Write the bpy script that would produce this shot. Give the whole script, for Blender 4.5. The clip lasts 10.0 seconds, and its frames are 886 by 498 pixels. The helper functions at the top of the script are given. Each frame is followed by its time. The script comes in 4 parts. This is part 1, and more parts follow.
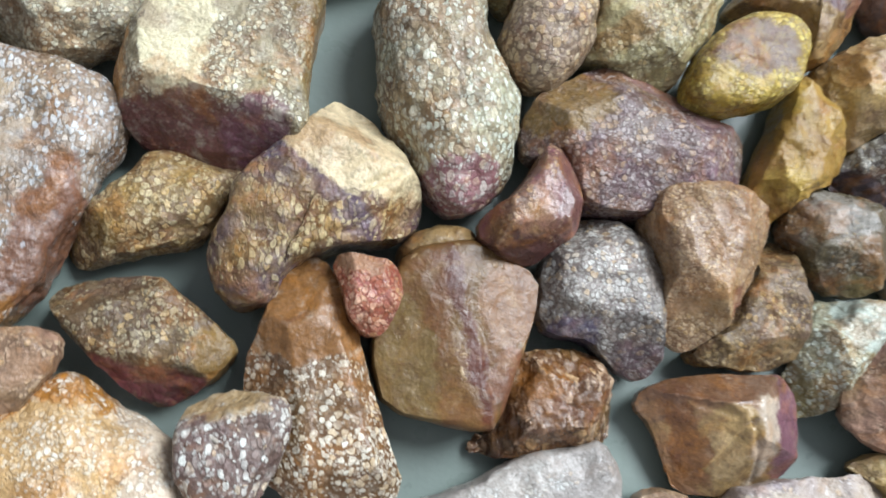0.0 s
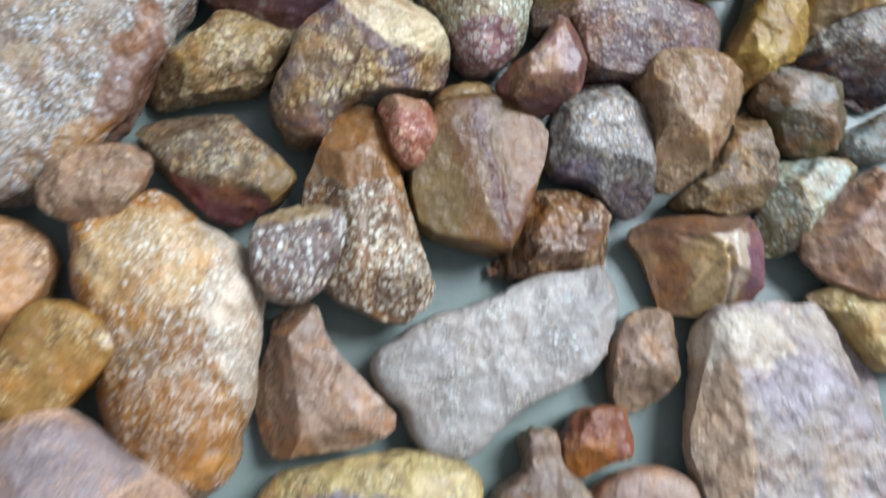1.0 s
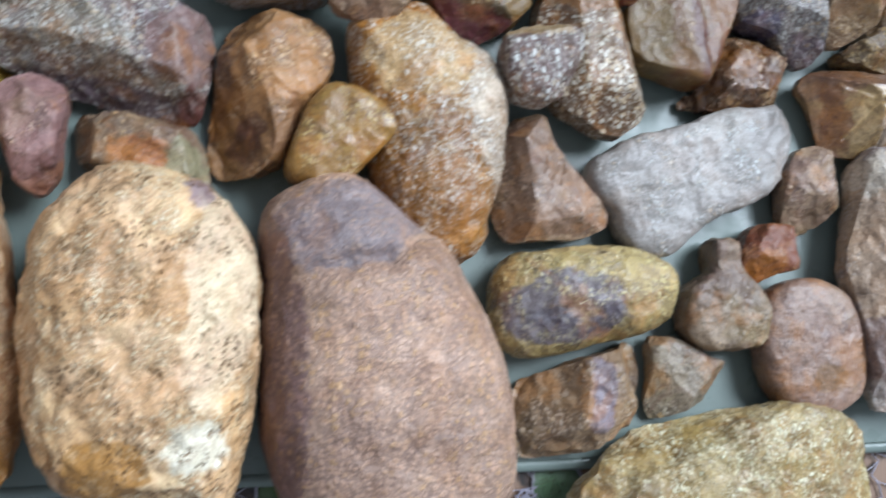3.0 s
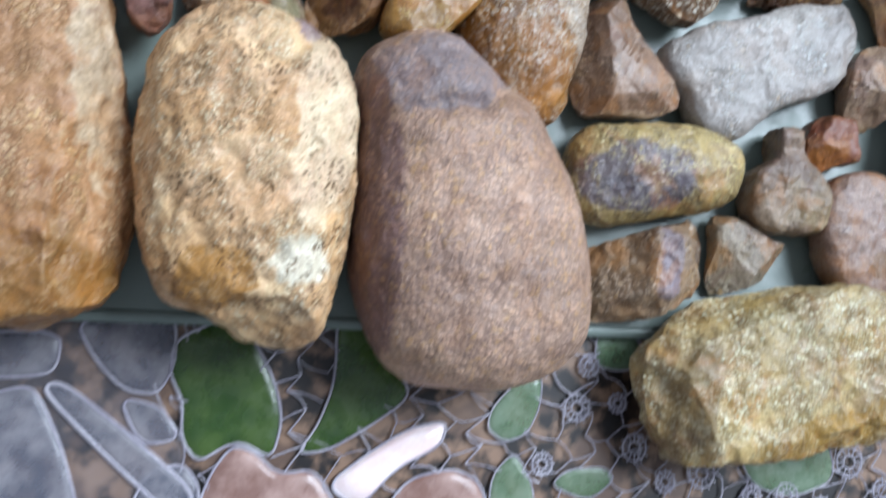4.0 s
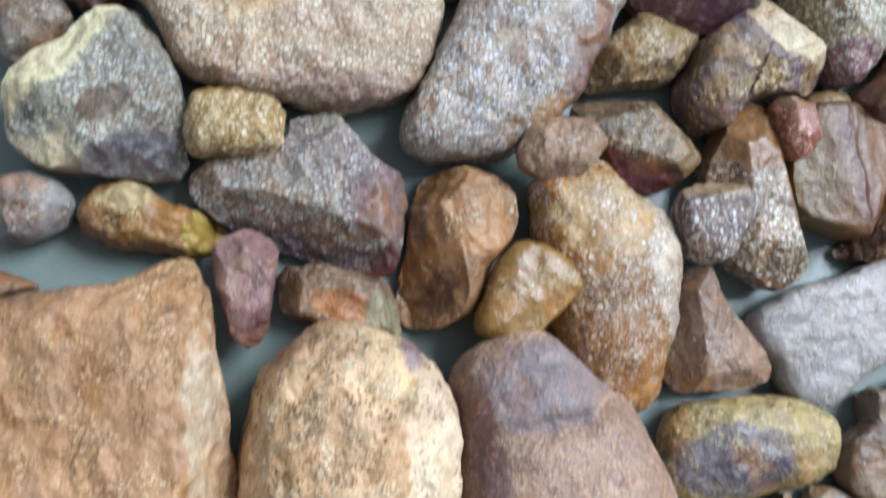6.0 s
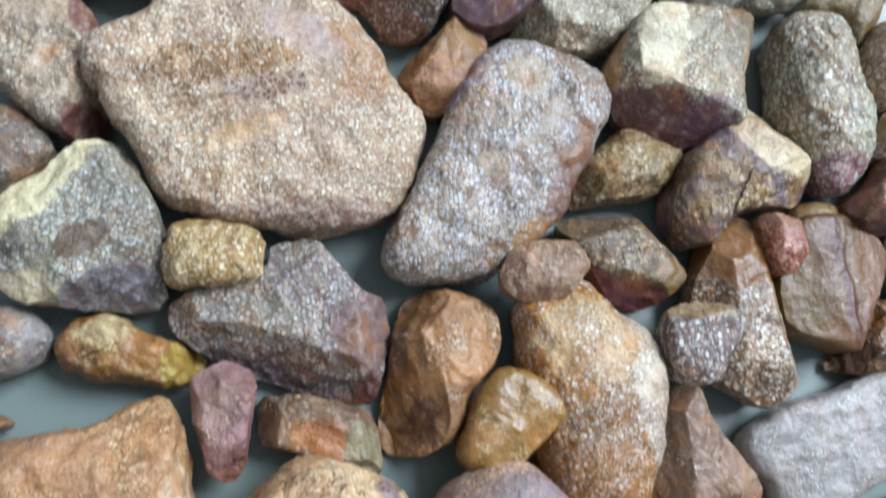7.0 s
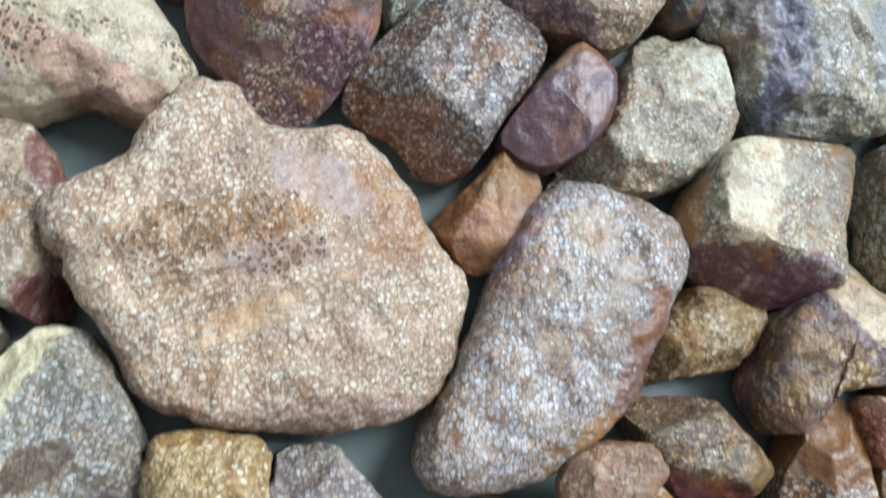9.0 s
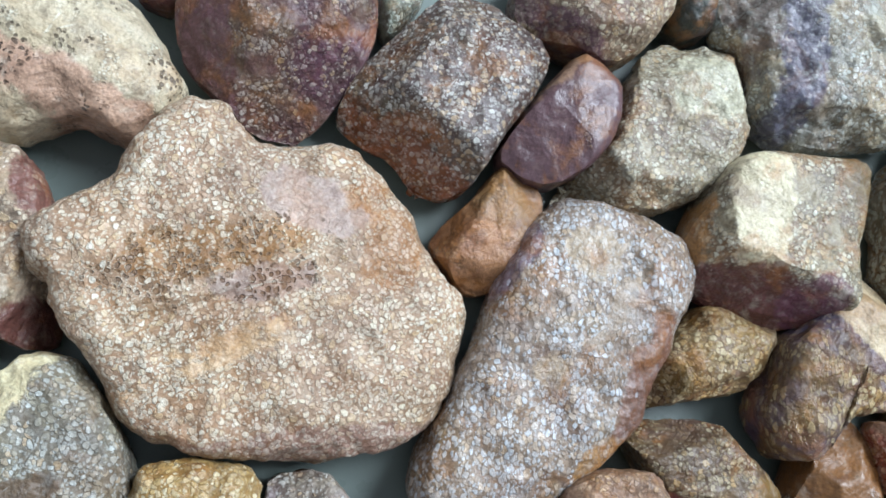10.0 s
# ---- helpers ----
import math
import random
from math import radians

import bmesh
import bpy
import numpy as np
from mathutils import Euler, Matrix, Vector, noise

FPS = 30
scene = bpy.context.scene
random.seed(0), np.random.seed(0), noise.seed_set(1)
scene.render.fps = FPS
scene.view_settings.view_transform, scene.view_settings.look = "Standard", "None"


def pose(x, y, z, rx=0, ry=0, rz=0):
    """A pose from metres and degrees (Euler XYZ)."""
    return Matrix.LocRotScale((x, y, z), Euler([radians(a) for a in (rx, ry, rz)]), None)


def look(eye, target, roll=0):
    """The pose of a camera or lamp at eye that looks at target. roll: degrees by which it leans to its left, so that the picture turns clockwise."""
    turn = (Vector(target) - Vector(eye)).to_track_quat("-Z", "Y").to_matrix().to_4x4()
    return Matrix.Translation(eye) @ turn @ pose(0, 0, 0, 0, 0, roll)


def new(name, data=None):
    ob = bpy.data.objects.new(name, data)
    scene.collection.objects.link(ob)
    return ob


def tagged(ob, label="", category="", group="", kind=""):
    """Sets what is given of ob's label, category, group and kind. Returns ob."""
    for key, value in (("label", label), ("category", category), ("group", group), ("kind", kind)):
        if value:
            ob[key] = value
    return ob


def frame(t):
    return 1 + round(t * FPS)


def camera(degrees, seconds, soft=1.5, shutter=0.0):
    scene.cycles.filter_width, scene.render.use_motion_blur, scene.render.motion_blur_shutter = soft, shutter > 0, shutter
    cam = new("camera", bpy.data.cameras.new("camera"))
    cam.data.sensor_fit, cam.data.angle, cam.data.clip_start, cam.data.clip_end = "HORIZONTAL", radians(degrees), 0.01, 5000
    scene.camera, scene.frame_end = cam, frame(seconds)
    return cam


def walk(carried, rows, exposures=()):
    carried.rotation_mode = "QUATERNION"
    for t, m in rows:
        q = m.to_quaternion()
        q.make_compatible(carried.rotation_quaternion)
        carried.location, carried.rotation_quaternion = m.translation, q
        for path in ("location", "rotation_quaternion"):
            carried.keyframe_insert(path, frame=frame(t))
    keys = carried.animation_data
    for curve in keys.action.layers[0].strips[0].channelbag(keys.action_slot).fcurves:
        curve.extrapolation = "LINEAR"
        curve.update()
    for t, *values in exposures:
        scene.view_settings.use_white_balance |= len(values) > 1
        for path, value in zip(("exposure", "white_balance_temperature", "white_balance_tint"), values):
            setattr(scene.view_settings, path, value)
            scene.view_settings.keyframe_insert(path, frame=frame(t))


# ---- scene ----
cam = camera(54.0, 10.0, soft=1.7, shutter=0.9)
# seconds, eye in metres, turn in degrees
PATH = [
    (0, 0.02934, 0.00323, 0.26645, 12.314, -10.524, -4.189),
    (0.2, 0.02701, -0.00268, 0.26875, 12.923, -11.202, -3.771),
    (0.5, 0.02352, -0.01155, 0.27221, 11.635, -11.441, -3.143),
    (1, 0.00052, -0.04884, 0.29649, 11.155, -12.527, -4.292),
    (1.5, -0.00463, -0.06930, 0.31610, 12.461, -10.490, -4.778),
    (2, -0.03340, -0.08902, 0.31872, 10.726, -12.032, -4.205),
    (3.5, -0.11083, -0.12647, 0.30515, 7.923, -14.781, 0.248),
    (4, -0.12091, -0.15506, 0.30924, 6.937, -14.356, 1.408),
    (4.2, -0.12805, -0.15682, 0.31000, 5.670, -15.195, 0.859),
    (4.5, -0.13875, -0.15946, 0.31113, 9.403, -15.441, 0.035),
    (4.8, -0.14379, -0.14501, 0.31496, 12.162, -15.154, -0.587),
    (5, -0.14715, -0.13538, 0.31751, 12.406, -15.108, -1.001),
    (5.5, -0.15479, -0.10286, 0.31283, 11.421, -13.845, 0.000),
    (5.7, -0.15373, -0.08735, 0.31268, 10.090, -13.393, 0.754),
    (7, -0.14251, -0.03968, 0.31904, 13.166, -12.303, 0.526),
    (7.5, -0.14400, -0.02789, 0.31543, 14.587, -12.070, -0.346),
    (8, -0.14759, -0.01132, 0.30359, 13.486, -12.054, 0.516),
    (8.5, -0.15147, 0.01249, 0.28598, 12.124, -12.912, 1.187),
    (9, -0.15711, 0.03575, 0.27042, 11.981, -14.542, 1.329),
    (9.5, -0.15028, 0.04688, 0.27015, 11.041, -13.637, 1.635),
    (10, -0.14907, 0.04974, 0.26775, 10.496, -13.183, 1.828),
]
walk(cam, [(r[0], pose(*r[1:])) for r in PATH], exposures=[(0.0, 0.6, 6200, 10), (0.5, 0.56, 6050, 10), (1.0, 0.5, 5900, 10), (3.5, 0.34, 5750, 10), (6.0, 0.38, 5700, 10), (7.5, 0.42, 5700, 10), (10.0, 0.38, 5800, 10)])

# ---- light: bright sky through the room's window, beyond the top right of the tray ----
world = bpy.data.worlds.new("sky")
scene.world = world
world.use_nodes = True
wn = world.node_tree.nodes
sky = wn.new("ShaderNodeTexSky")
sky.sky_type, sky.sun_disc = "NISHITA", False
sky.sun_elevation, sky.sun_rotation = radians(50), radians(90 - 32)
wn["Background"].inputs["Strength"].default_value = 0.062
haze = wn.new("ShaderNodeMix")  # thin white cloud over the blue
haze.data_type = "RGBA"
haze.inputs[0].default_value = 0.55
haze.inputs[7].default_value = (8.0, 7.9, 7.7, 1)
world.node_tree.links.new(sky.outputs[0], haze.inputs[6])
world.node_tree.links.new(haze.outputs[2], wn["Background"].inputs["Color"])
sun = new("sun", bpy.data.lights.new("sun", "SUN"))
sun.data.energy, sun.data.angle, sun.data.color = 3.8, radians(30), (0.92, 0.97, 1.0)
sun.matrix_world = look((0, 0, 2), (-math.cos(radians(32)), -math.sin(radians(32)), 2 - math.tan(radians(50))))


# ---- materials ----
def rgb(text):
    """Linear colour from a six-figure sRGB code."""
    v = [int(text[i:i + 2], 16) / 255 for i in (0, 2, 4)]
    return tuple(c / 12.92 if c < 0.04045 else ((c + 0.055) / 1.055) ** 2.4 for c in v) + (1.0,)


class Graph:
    """Short hand for building a node material."""

    def __init__(self, name):
        self.mat = bpy.data.materials.new(name)
        self.mat.use_nodes = True
        self.tree = self.mat.node_tree
        self.bsdf = self.tree.nodes["Principled BSDF"]

    def node(self, kind, **settings):
        n = self.tree.nodes.new(kind)
        if "operation" in settings:
            n.operation = settings["operation"]
        if "use_clamp" in settings:
            n.use_clamp = settings["use_clamp"]
        if "data_type" in settings:
            n.data_type, n.blend_type = settings["data_type"], settings["blend_type"]
        if "interpolation_type" in settings:
            n.interpolation_type = settings["interpolation_type"]
        if "feature" in settings:
            n.feature = settings["feature"]
        if "vector_type" in settings:
            n.vector_type = settings["vector_type"]
        return n

    def link(self, a, b):
        self.tree.links.new(a, b)

    def put(self, socket, v):
        if isinstance(v, bpy.types.NodeSocket):
            self.link(v, socket)
        else:
            socket.default_value = v

    def math(self, op, a, b=0.0, clamp=False):
        n = self.node("ShaderNodeMath", operation=op, use_clamp=clamp)
        self.put(n.inputs[0], a), self.put(n.inputs[1], b)
        return n.outputs[0]

    def vec(self, op, a, b):
        n = self.node("ShaderNodeVectorMath", operation=op)
        self.put(n.inputs[0], a), self.put(n.inputs[1], b)
        return n.outputs["Value" if op in ("LENGTH", "DOT_PRODUCT") else "Vector"]

    def mix(self, f, a, b, how="MIX"):
        n = self.node("ShaderNodeMix", data_type="RGBA", blend_type=how)
        self.put(n.inputs[0], f), self.put(n.inputs[6], a), self.put(n.inputs[7], b)
        return n.outputs[2]

    def noise(self, at, scale, detail=3.0, rough=0.55, distortion=0.0, color=False):
        n = self.node("ShaderNodeTexNoise")
        self.link(at, n.inputs["Vector"])
        for k, v in (("Scale", scale), ("Detail", detail), ("Roughness", rough), ("Distortion", distortion)):
            n.inputs[k].default_value = v
        return n.outputs["Color" if color else "Fac"]

    def step(self, v, low, high):
        n = self.node("ShaderNodeMapRange", interpolation_type="SMOOTHSTEP")
        self.put(n.inputs["Value"], v)
        n.inputs["From Min"].default_value, n.inputs["From Max"].default_value = low, high
        return n.outputs["Result"]

    def bump(self, height, strength, distance):
        n = self.node("ShaderNodeBump")
        n.inputs["Strength"].default_value, n.inputs["Distance"].default_value = strength, distance
        self.link(height, n.inputs["Height"])
        self.link(n.outputs[0], self.bsdf.inputs["Normal"])


def stone_material(name, a, b, spot="e8dcc4", amount=0.5, size=1.8, gloss=0.45, zones=(), seed=0.0, stretch=0.0, dark="3a2a22", pits=0.0, veins=0.0, stain=0.45, polish=0.0, pitted=None):
    """Weathered jasper: two body colours in patches, packed oval grains of many tones in parts of it, fine grain, pits and wear.
    pitted: the oval (x, y, radius along, radius across, turn) that holds the pits.
    zones: (x, y, radius along, radius across, turn, colour, how far grains show in it), in mm round the stone's middle."""
    g = Graph(name)
    where = g.node("ShaderNodeTexCoord").outputs["Object"]
    at = g.vec("ADD", where, (seed * 0.37, seed * 0.11, seed * 0.23))
    warp = g.vec("SCALE", g.vec("SUBTRACT", g.noise(at, 130, 3, color=True), (0.5, 0.5, 0.5)), (0, 0, 0))
    warp.node.inputs["Scale"].default_value = 0.004
    bent = g.vec("ADD", at, warp)
    big = g.noise(at, 40, 5, 0.62, 0.8)
    mid = g.noise(at, 170, 5, 0.68, 0.4)
    fine = g.noise(at, 1100, 3, 0.75)
    col = g.mix(g.step(big, 0.36, 0.64), rgb(a), rgb(b))
    col = g.mix(g.math("MULTIPLY", g.step(g.noise(at, 28, 4, 0.6), 0.5, 0.68), 0.7 * stain), col, rgb("7c7038"))
    col = g.mix(g.math("MULTIPLY", g.step(g.noise(at, 36, 4, 0.6, 0.6), 0.53, 0.66), 0.6 * stain), col, rgb("5e4854"))
    keep = None

    def oval(zx, zy, ra, rb, turn):
        """A ragged-edged oval of the surface."""
        m = g.node("ShaderNodeMapping", vector_type="TEXTURE")
        m.inputs["Location"].default_value = (zx / 1000, zy / 1000, 0)
        m.inputs["Rotation"].default_value = (0, 0, radians(turn))
        m.inputs["Scale"].default_value = (ra / 1000, rb / 1000, 1.0)
        g.link(g.vec("ADD", where, g.vec("MULTIPLY", warp, (1.8, 1.8, 1.8))), m.inputs["Vector"])
        r = min(ra, rb)
        ragged = g.math("ADD", g.math("MULTIPLY", g.math("SUBTRACT", big, 0.5), 11 / r), g.math("MULTIPLY", g.math("SUBTRACT", mid, 0.5), 7 / r))
        far = g.math("ADD", g.vec("LENGTH", g.vec("MULTIPLY", m.outputs[0], (1, 1, 0)), (0, 0, 0)), ragged)
        return g.math("SUBTRACT", 1.0, g.step(far, 1 - 1.3 / r, 1 + 0.8 / r))

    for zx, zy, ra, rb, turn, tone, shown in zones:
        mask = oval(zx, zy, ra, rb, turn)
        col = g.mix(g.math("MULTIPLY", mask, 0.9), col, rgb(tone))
        show = g.math("SUBTRACT", 1.0, g.math("MULTIPLY", mask, 1.0 - shown))
        keep = show if keep is None else g.math("MULTIPLY", keep, show)
    # iron stains, patches and streaks of wear
    col = g.mix(g.math("MULTIPLY", g.step(g.noise(bent, 62, 5, 0.65, 0.5), 0.48, 0.62), stain), col, rgb("9a6424"))
    col = g.mix(g.math("MULTIPLY", g.step(g.noise(bent, 48, 5, 0.7, 0.7), 0.54, 0.66), 0.9 * stain), col, rgb("5a342e"))
    col = g.mix(g.math("MULTIPLY", g.step(mid, 0.5, 0.72), 0.38), col, rgb(dark))
    col = g.mix(g.math("MULTIPLY", g.step(mid, 0.48, 0.25), 0.3), col, rgb(spot))
    # packed oval grains, each with a thin rim of the body colour
    squash = g.node("ShaderNodeMapping")
    squash.inputs["Rotation"].default_value = (0, 0, seed * 1.7)
    squash.inputs["Scale"].default_value = (1.0, 1.0 - stretch, 1.0)
    ripple = g.vec("SCALE", g.vec("SUBTRACT", g.noise(at, 700, 1, color=True), (0.5, 0.5, 0.5)), (0, 0, 0))
    ripple.node.inputs["Scale"].default_value = 0.0006
    g.link(g.vec("ADD", bent, ripple), squash.inputs["Vector"])

    def grains(width_mm):
        cell = g.node("ShaderNodeTexVoronoi", feature="F1")
        rim = g.node("ShaderNodeTexVoronoi", feature="DISTANCE_TO_EDGE")
        for n in (cell, rim):
            g.link(squash.outputs[0], n.inputs["Vector"])
            n.inputs["Scale"].default_value = 1000 / width_mm
            n.inputs["Randomness"].default_value = 0.9
        tone = g.node("ShaderNodeSeparateColor")
        g.link(cell.outputs["Color"], tone.inputs[0])
        wide = g.math("ADD", g.math("MULTIPLY", tone.outputs[0], 0.22), 0.37)
        gap = g.math("SUBTRACT", cell.outputs["Distance"], wide)
        inner = g.math("MULTIPLY", g.step(gap, 0.05, -0.05), g.step(rim.outputs["Distance"], 0.01, 0.08))
        return gap, inner, tone

    gap, inner, tone = grains(size * 1.4)
    small_gap, small_inner, small_tone = grains(size * 0.72)
    where_grainy = g.noise(at, 80, 4, 0.65)
    patch = g.step(g.math("ADD", where_grainy, amount * 0.5 - 0.24), 0.45, 0.55)
    if keep is not None:
        patch = g.math("MULTIPLY", patch, keep)
    drift = g.math("MULTIPLY", g.math("SUBTRACT", g.noise(at, 60, 3), 0.5), 2.0)
    bright = g.step(g.math("ADD", tone.outputs[1], drift), 0.7 - 0.66 * amount, 0.95 - 0.56 * amount)
    small_bright = g.step(g.math("ADD", small_tone.outputs[1], drift), 0.84 - 0.6 * amount, 1.05 - 0.5 * amount)
    dot = g.math("MULTIPLY", inner, patch)
    small_dot = g.math("MULTIPLY", g.math("MULTIPLY", small_inner, patch), small_bright)
    pale = g.mix(g.math("MULTIPLY", tone.outputs[2], 0.6), rgb(spot), col)
    pale = g.mix(g.math("MULTIPLY", g.step(tone.outputs[0], 0.45, 1.0), 0.6), pale, rgb("b08c50"))
    grain_col = g.mix(bright, g.mix(0.15, col, rgb(spot)), pale)
    small_pale = g.mix(g.math("MULTIPLY", small_tone.outputs[2], 0.6), rgb(spot), col)
    col = g.mix(g.math("MULTIPLY", g.math("MULTIPLY", g.math("SUBTRACT", 1.0, inner), patch), 0.36), col, rgb(dark))
    col = g.mix(g.math("MULTIPLY", small_dot, 0.6), col, small_pale)
    shown_by = g.math("ADD", g.math("MULTIPLY", bright, 0.42), 0.3)
    col = g.mix(g.math("MULTIPLY", dot, shown_by), col, grain_col)
    col = g.mix(g.math("MULTIPLY", g.step(small_tone.outputs[2], 0.8, 0.95), 0.22), col, rgb(dark))
    soft = g.noise(at, 120, 3, 0.5, 0.3)
    height = g.math("ADD", g.math("MULTIPLY", fine, 0.22), g.math("MULTIPLY", mid, 0.75))
    height = g.math("ADD", height, g.math("MULTIPLY", soft, 2.0))
    height = g.math("ADD", height, g.math("MULTIPLY", dot, 0.22))
    height = g.math("ADD", height, g.math("MULTIPLY", small_dot, 0.1))
    if pits:
        deep = g.math("MULTIPLY", g.step(gap, 0.02, -0.1), g.step(tone.outputs[2], 1.0 - 0.75 * pits, 1.12 - 0.75 * pits))
        deep = g.math("MULTIPLY", deep, g.step(g.noise(at, 70, 4, 0.6), 0.6 - 0.16 * pits, 0.7 - 0.16 * pits))
        if pitted:
            deep = g.math("MULTIPLY", deep, oval(*pitted))
        col = g.mix(g.math("MULTIPLY", deep, 0.8), col, rgb(dark))
        height = g.math("SUBTRACT", height, g.math("MULTIPLY", deep, 0.9))
    if veins:
        crack = g.node("ShaderNodeTexVoronoi", feature="DISTANCE_TO_EDGE")
        g.link(bent, crack.inputs["Vector"])
        crack.inputs["Scale"].default_value = 55
        line = g.math("MULTIPLY", g.step(crack.outputs["Distance"], 0.035, 0.0), g.step(mid, 0.4, 0.6))
        col = g.mix(g.math("MULTIPLY", line, veins), col, rgb(dark))
        height = g.math("SUBTRACT", height, g.math("MULTIPLY", line, 0.12))
    # broad changes of tone, and paler worn edges
    col = g.mix(0.5, col, g.mix(g.step(g.noise(at, 33, 3), 0.3, 0.7), (0.3, 0.285, 0.28, 1), (0.68, 0.68, 0.67, 1)), "OVERLAY")
    worn = g.step(g.node("ShaderNodeNewGeometry").outputs["Pointiness"], 0.52, 0.58)
    col = g.mix(g.math("MULTIPLY", worn, 0.35), col, rgb(spot))
    # fine mineral grain
    col = g.mix(0.35, col, g.mix(g.step(fine, 0.3, 0.7), (0.27, 0.255, 0.24, 1), (0.76, 0.75, 0.72, 1)), "OVERLAY")
    g.link(col, g.bsdf.inputs["Base Color"])
    # some grains are glassier than the rest
    rough = g.math("ADD", g.math("MULTIPLY", g.noise(at, 420, 3), 0.4), 0.3 - gloss * 0.3)
    rough = g.math("SUBTRACT", rough, g.math("MULTIPLY", g.math("MULTIPLY", dot, tone.outputs[0]), 0.1), True)
    g.bsdf.inputs["Specular IOR Level"].default_value = 0.42
    # a wet film
    g.bsdf.inputs["Coat Weight"].default_value = max(0.0, min(0.2, 0.7 * gloss - 0.25))
    g.bsdf.inputs["Coat Roughness"].default_value = 0.13
    film = g.node("ShaderNodeBump")
    film.inputs["Strength"].default_value, film.inputs["Distance"].default_value = 0.3, 0.0011
    g.link(mid, film.inputs["Height"])
    g.link(film.outputs[0], g.bsdf.inputs["Coat Normal"])
    g.link(rough, g.bsdf.inputs["Roughness"])
    g.bump(height, 0.85 * (1 - polish), 0.0014)
    return g.mat


# ---- shapes ----
def mesh_of(name, verts, faces, material, smooth=True):
    me = bpy.data.meshes.new(name)
    me.from_pydata(verts, [], faces)
    me.materials.append(material)
    if smooth:
        me.polygons.foreach_set("use_smooth", [True] * len(me.polygons))
    me.update()
    return me


def rounded(corners, passes):
    """A closed outline with its corners cut, pass by pass."""
    p = np.array(corners, float)
    for _ in range(passes):
        q = np.roll(p, -1, 0)
        p = np.stack([0.8 * p + 0.2 * q, 0.2 * p + 0.8 * q], 1).reshape(-1, 2)
    return p


def evenly(p, count):
    """count points at even steps along a closed outline."""
    q = np.vstack([p, p[:1]])
    run = np.r_[0, np.cumsum(np.hypot(*np.diff(q, axis=0).T))]
    s = np.linspace(0, run[-1], count, endpoint=False)
    return np.c_[np.interp(s, run, q[:, 0]), np.interp(s, run, q[:, 1])]


def stone(name, label, x, y, base, height, corners, material, dome=3.0, soft=2, facets=(), lumps=1.0, waist=0.4, step=0.8,
          chips=0, grooves=(), steps=(), tilt=(0, 0)):
    """One stone, all in mm: it lies at x, y with its underside at base; corners: its outline from above at its widest, round its middle;
    dome: 2 a ball, 5 a flat slab; facets: (direction, slope in degrees, how far from the middle) planes broken off its top;
    chips: how many small ones besides; grooves: (x, y, x, y, width, depth); steps: (direction, how far from the middle, drop);
    tilt: (direction, degrees) by which it rises."""
    line = rounded(corners, soft)
    size = np.hypot(*np.ptp(line, axis=0))
    around = int(max(48, np.hypot(*np.diff(np.vstack([line, line[:1]]), axis=0).T).sum() / step))
    up = int(max(14, 0.42 * size / step))
    line = evenly(line, around)
    mid = line.mean(0)
    line -= mid
    low = max(2.0, waist * height)
    rings, levels = [], []
    for k in range(1, 7):
        a = math.pi / 2 * (1 - k / 6.5)
        rings.append(math.cos(a) ** (2 / 3.0)), levels.append(low - low * math.sin(a) ** (2 / 3.0))
    for k in range(up):
        a = math.pi / 2 * k / up
        rings.append(math.cos(a) ** (2 / dome)), levels.append(low + (height - low) * math.sin(a) ** (2 / dome))
    inner = rings[-1]
    more = int(inner * size / 2.4 / step)
    for k in range(1, more):
        rho = inner * (1 - k / more)
        rings.append(rho), levels.append(low + (height - low) * (1 - rho ** dome) ** (1 / dome))
    r = np.repeat(rings, around)
    v = np.c_[np.tile(line[:, 0], len(rings)) * r, np.tile(line[:, 1], len(rings)) * r, np.repeat(levels, around)]
    v = np.vstack([v, [[0, 0, height]], [[0, 0, levels[0]]]])
    n = around * len(rings)
    rnd = random.Random(int(7 * x + 13 * y + 5000))
    planes = list(facets)
    for c in range(chips):
        azimuth = 360 * (c + rnd.random()) / chips
        out = (line @ np.array([math.cos(radians(azimuth)), math.sin(radians(azimuth))])).max()
        planes.append((azimuth, rnd.uniform(26, 62), out * rnd.uniform(0.42, 0.78)))
    for azimuth, away, drop in steps:
        d = v[:, 0] * math.cos(radians(azimuth)) + v[:, 1] * math.sin(radians(azimuth)) - away
        d += 0.7 * np.sin(0.3 * (v[:, 1] * math.cos(radians(azimuth)) - v[:, 0] * math.sin(radians(azimuth))))
        v[:, 2] -= np.where(v[:, 2] > low, drop * np.clip(d / 2.2, 0, 1), 0)
    for azimuth, slope, away in planes:
        d = v[:, 0] * math.cos(radians(azimuth)) + v[:, 1] * math.sin(radians(azimuth)) - away
        top = height - d * math.tan(radians(slope))
        cut = v[:, 2] > np.maximum(top, 0.3 * low)
        v[cut, 2] = np.maximum(top, 0.3 * low)[cut]
    for x0, y0, x1, y1, wide, deep in grooves:
        a, b = np.array([x0, y0]), np.array([x1 - x0, y1 - y0])
        k = np.clip(((v[:, :2] - a) @ b) / (b @ b), 0, 1)
        d = np.hypot(*(v[:, :2] - a - k[:, None] * b).T)
        v[:, 2] -= np.where(v[:, 2] > low, deep * np.exp(-(d / wide) ** 2), 0)
    rise = (v[:, 0] * math.cos(radians(tilt[0])) + v[:, 1] * math.sin(radians(tilt[0]))) * math.tan(radians(tilt[1]))
    v[:, 2] = np.maximum(v[:, 2] + rise * np.clip(v[:, 2] / low, 0, 1), 0)
    i, j = np.meshgrid(np.arange(len(rings) - 1), np.arange(around), indexing="ij")
    k = (j + 1) % around
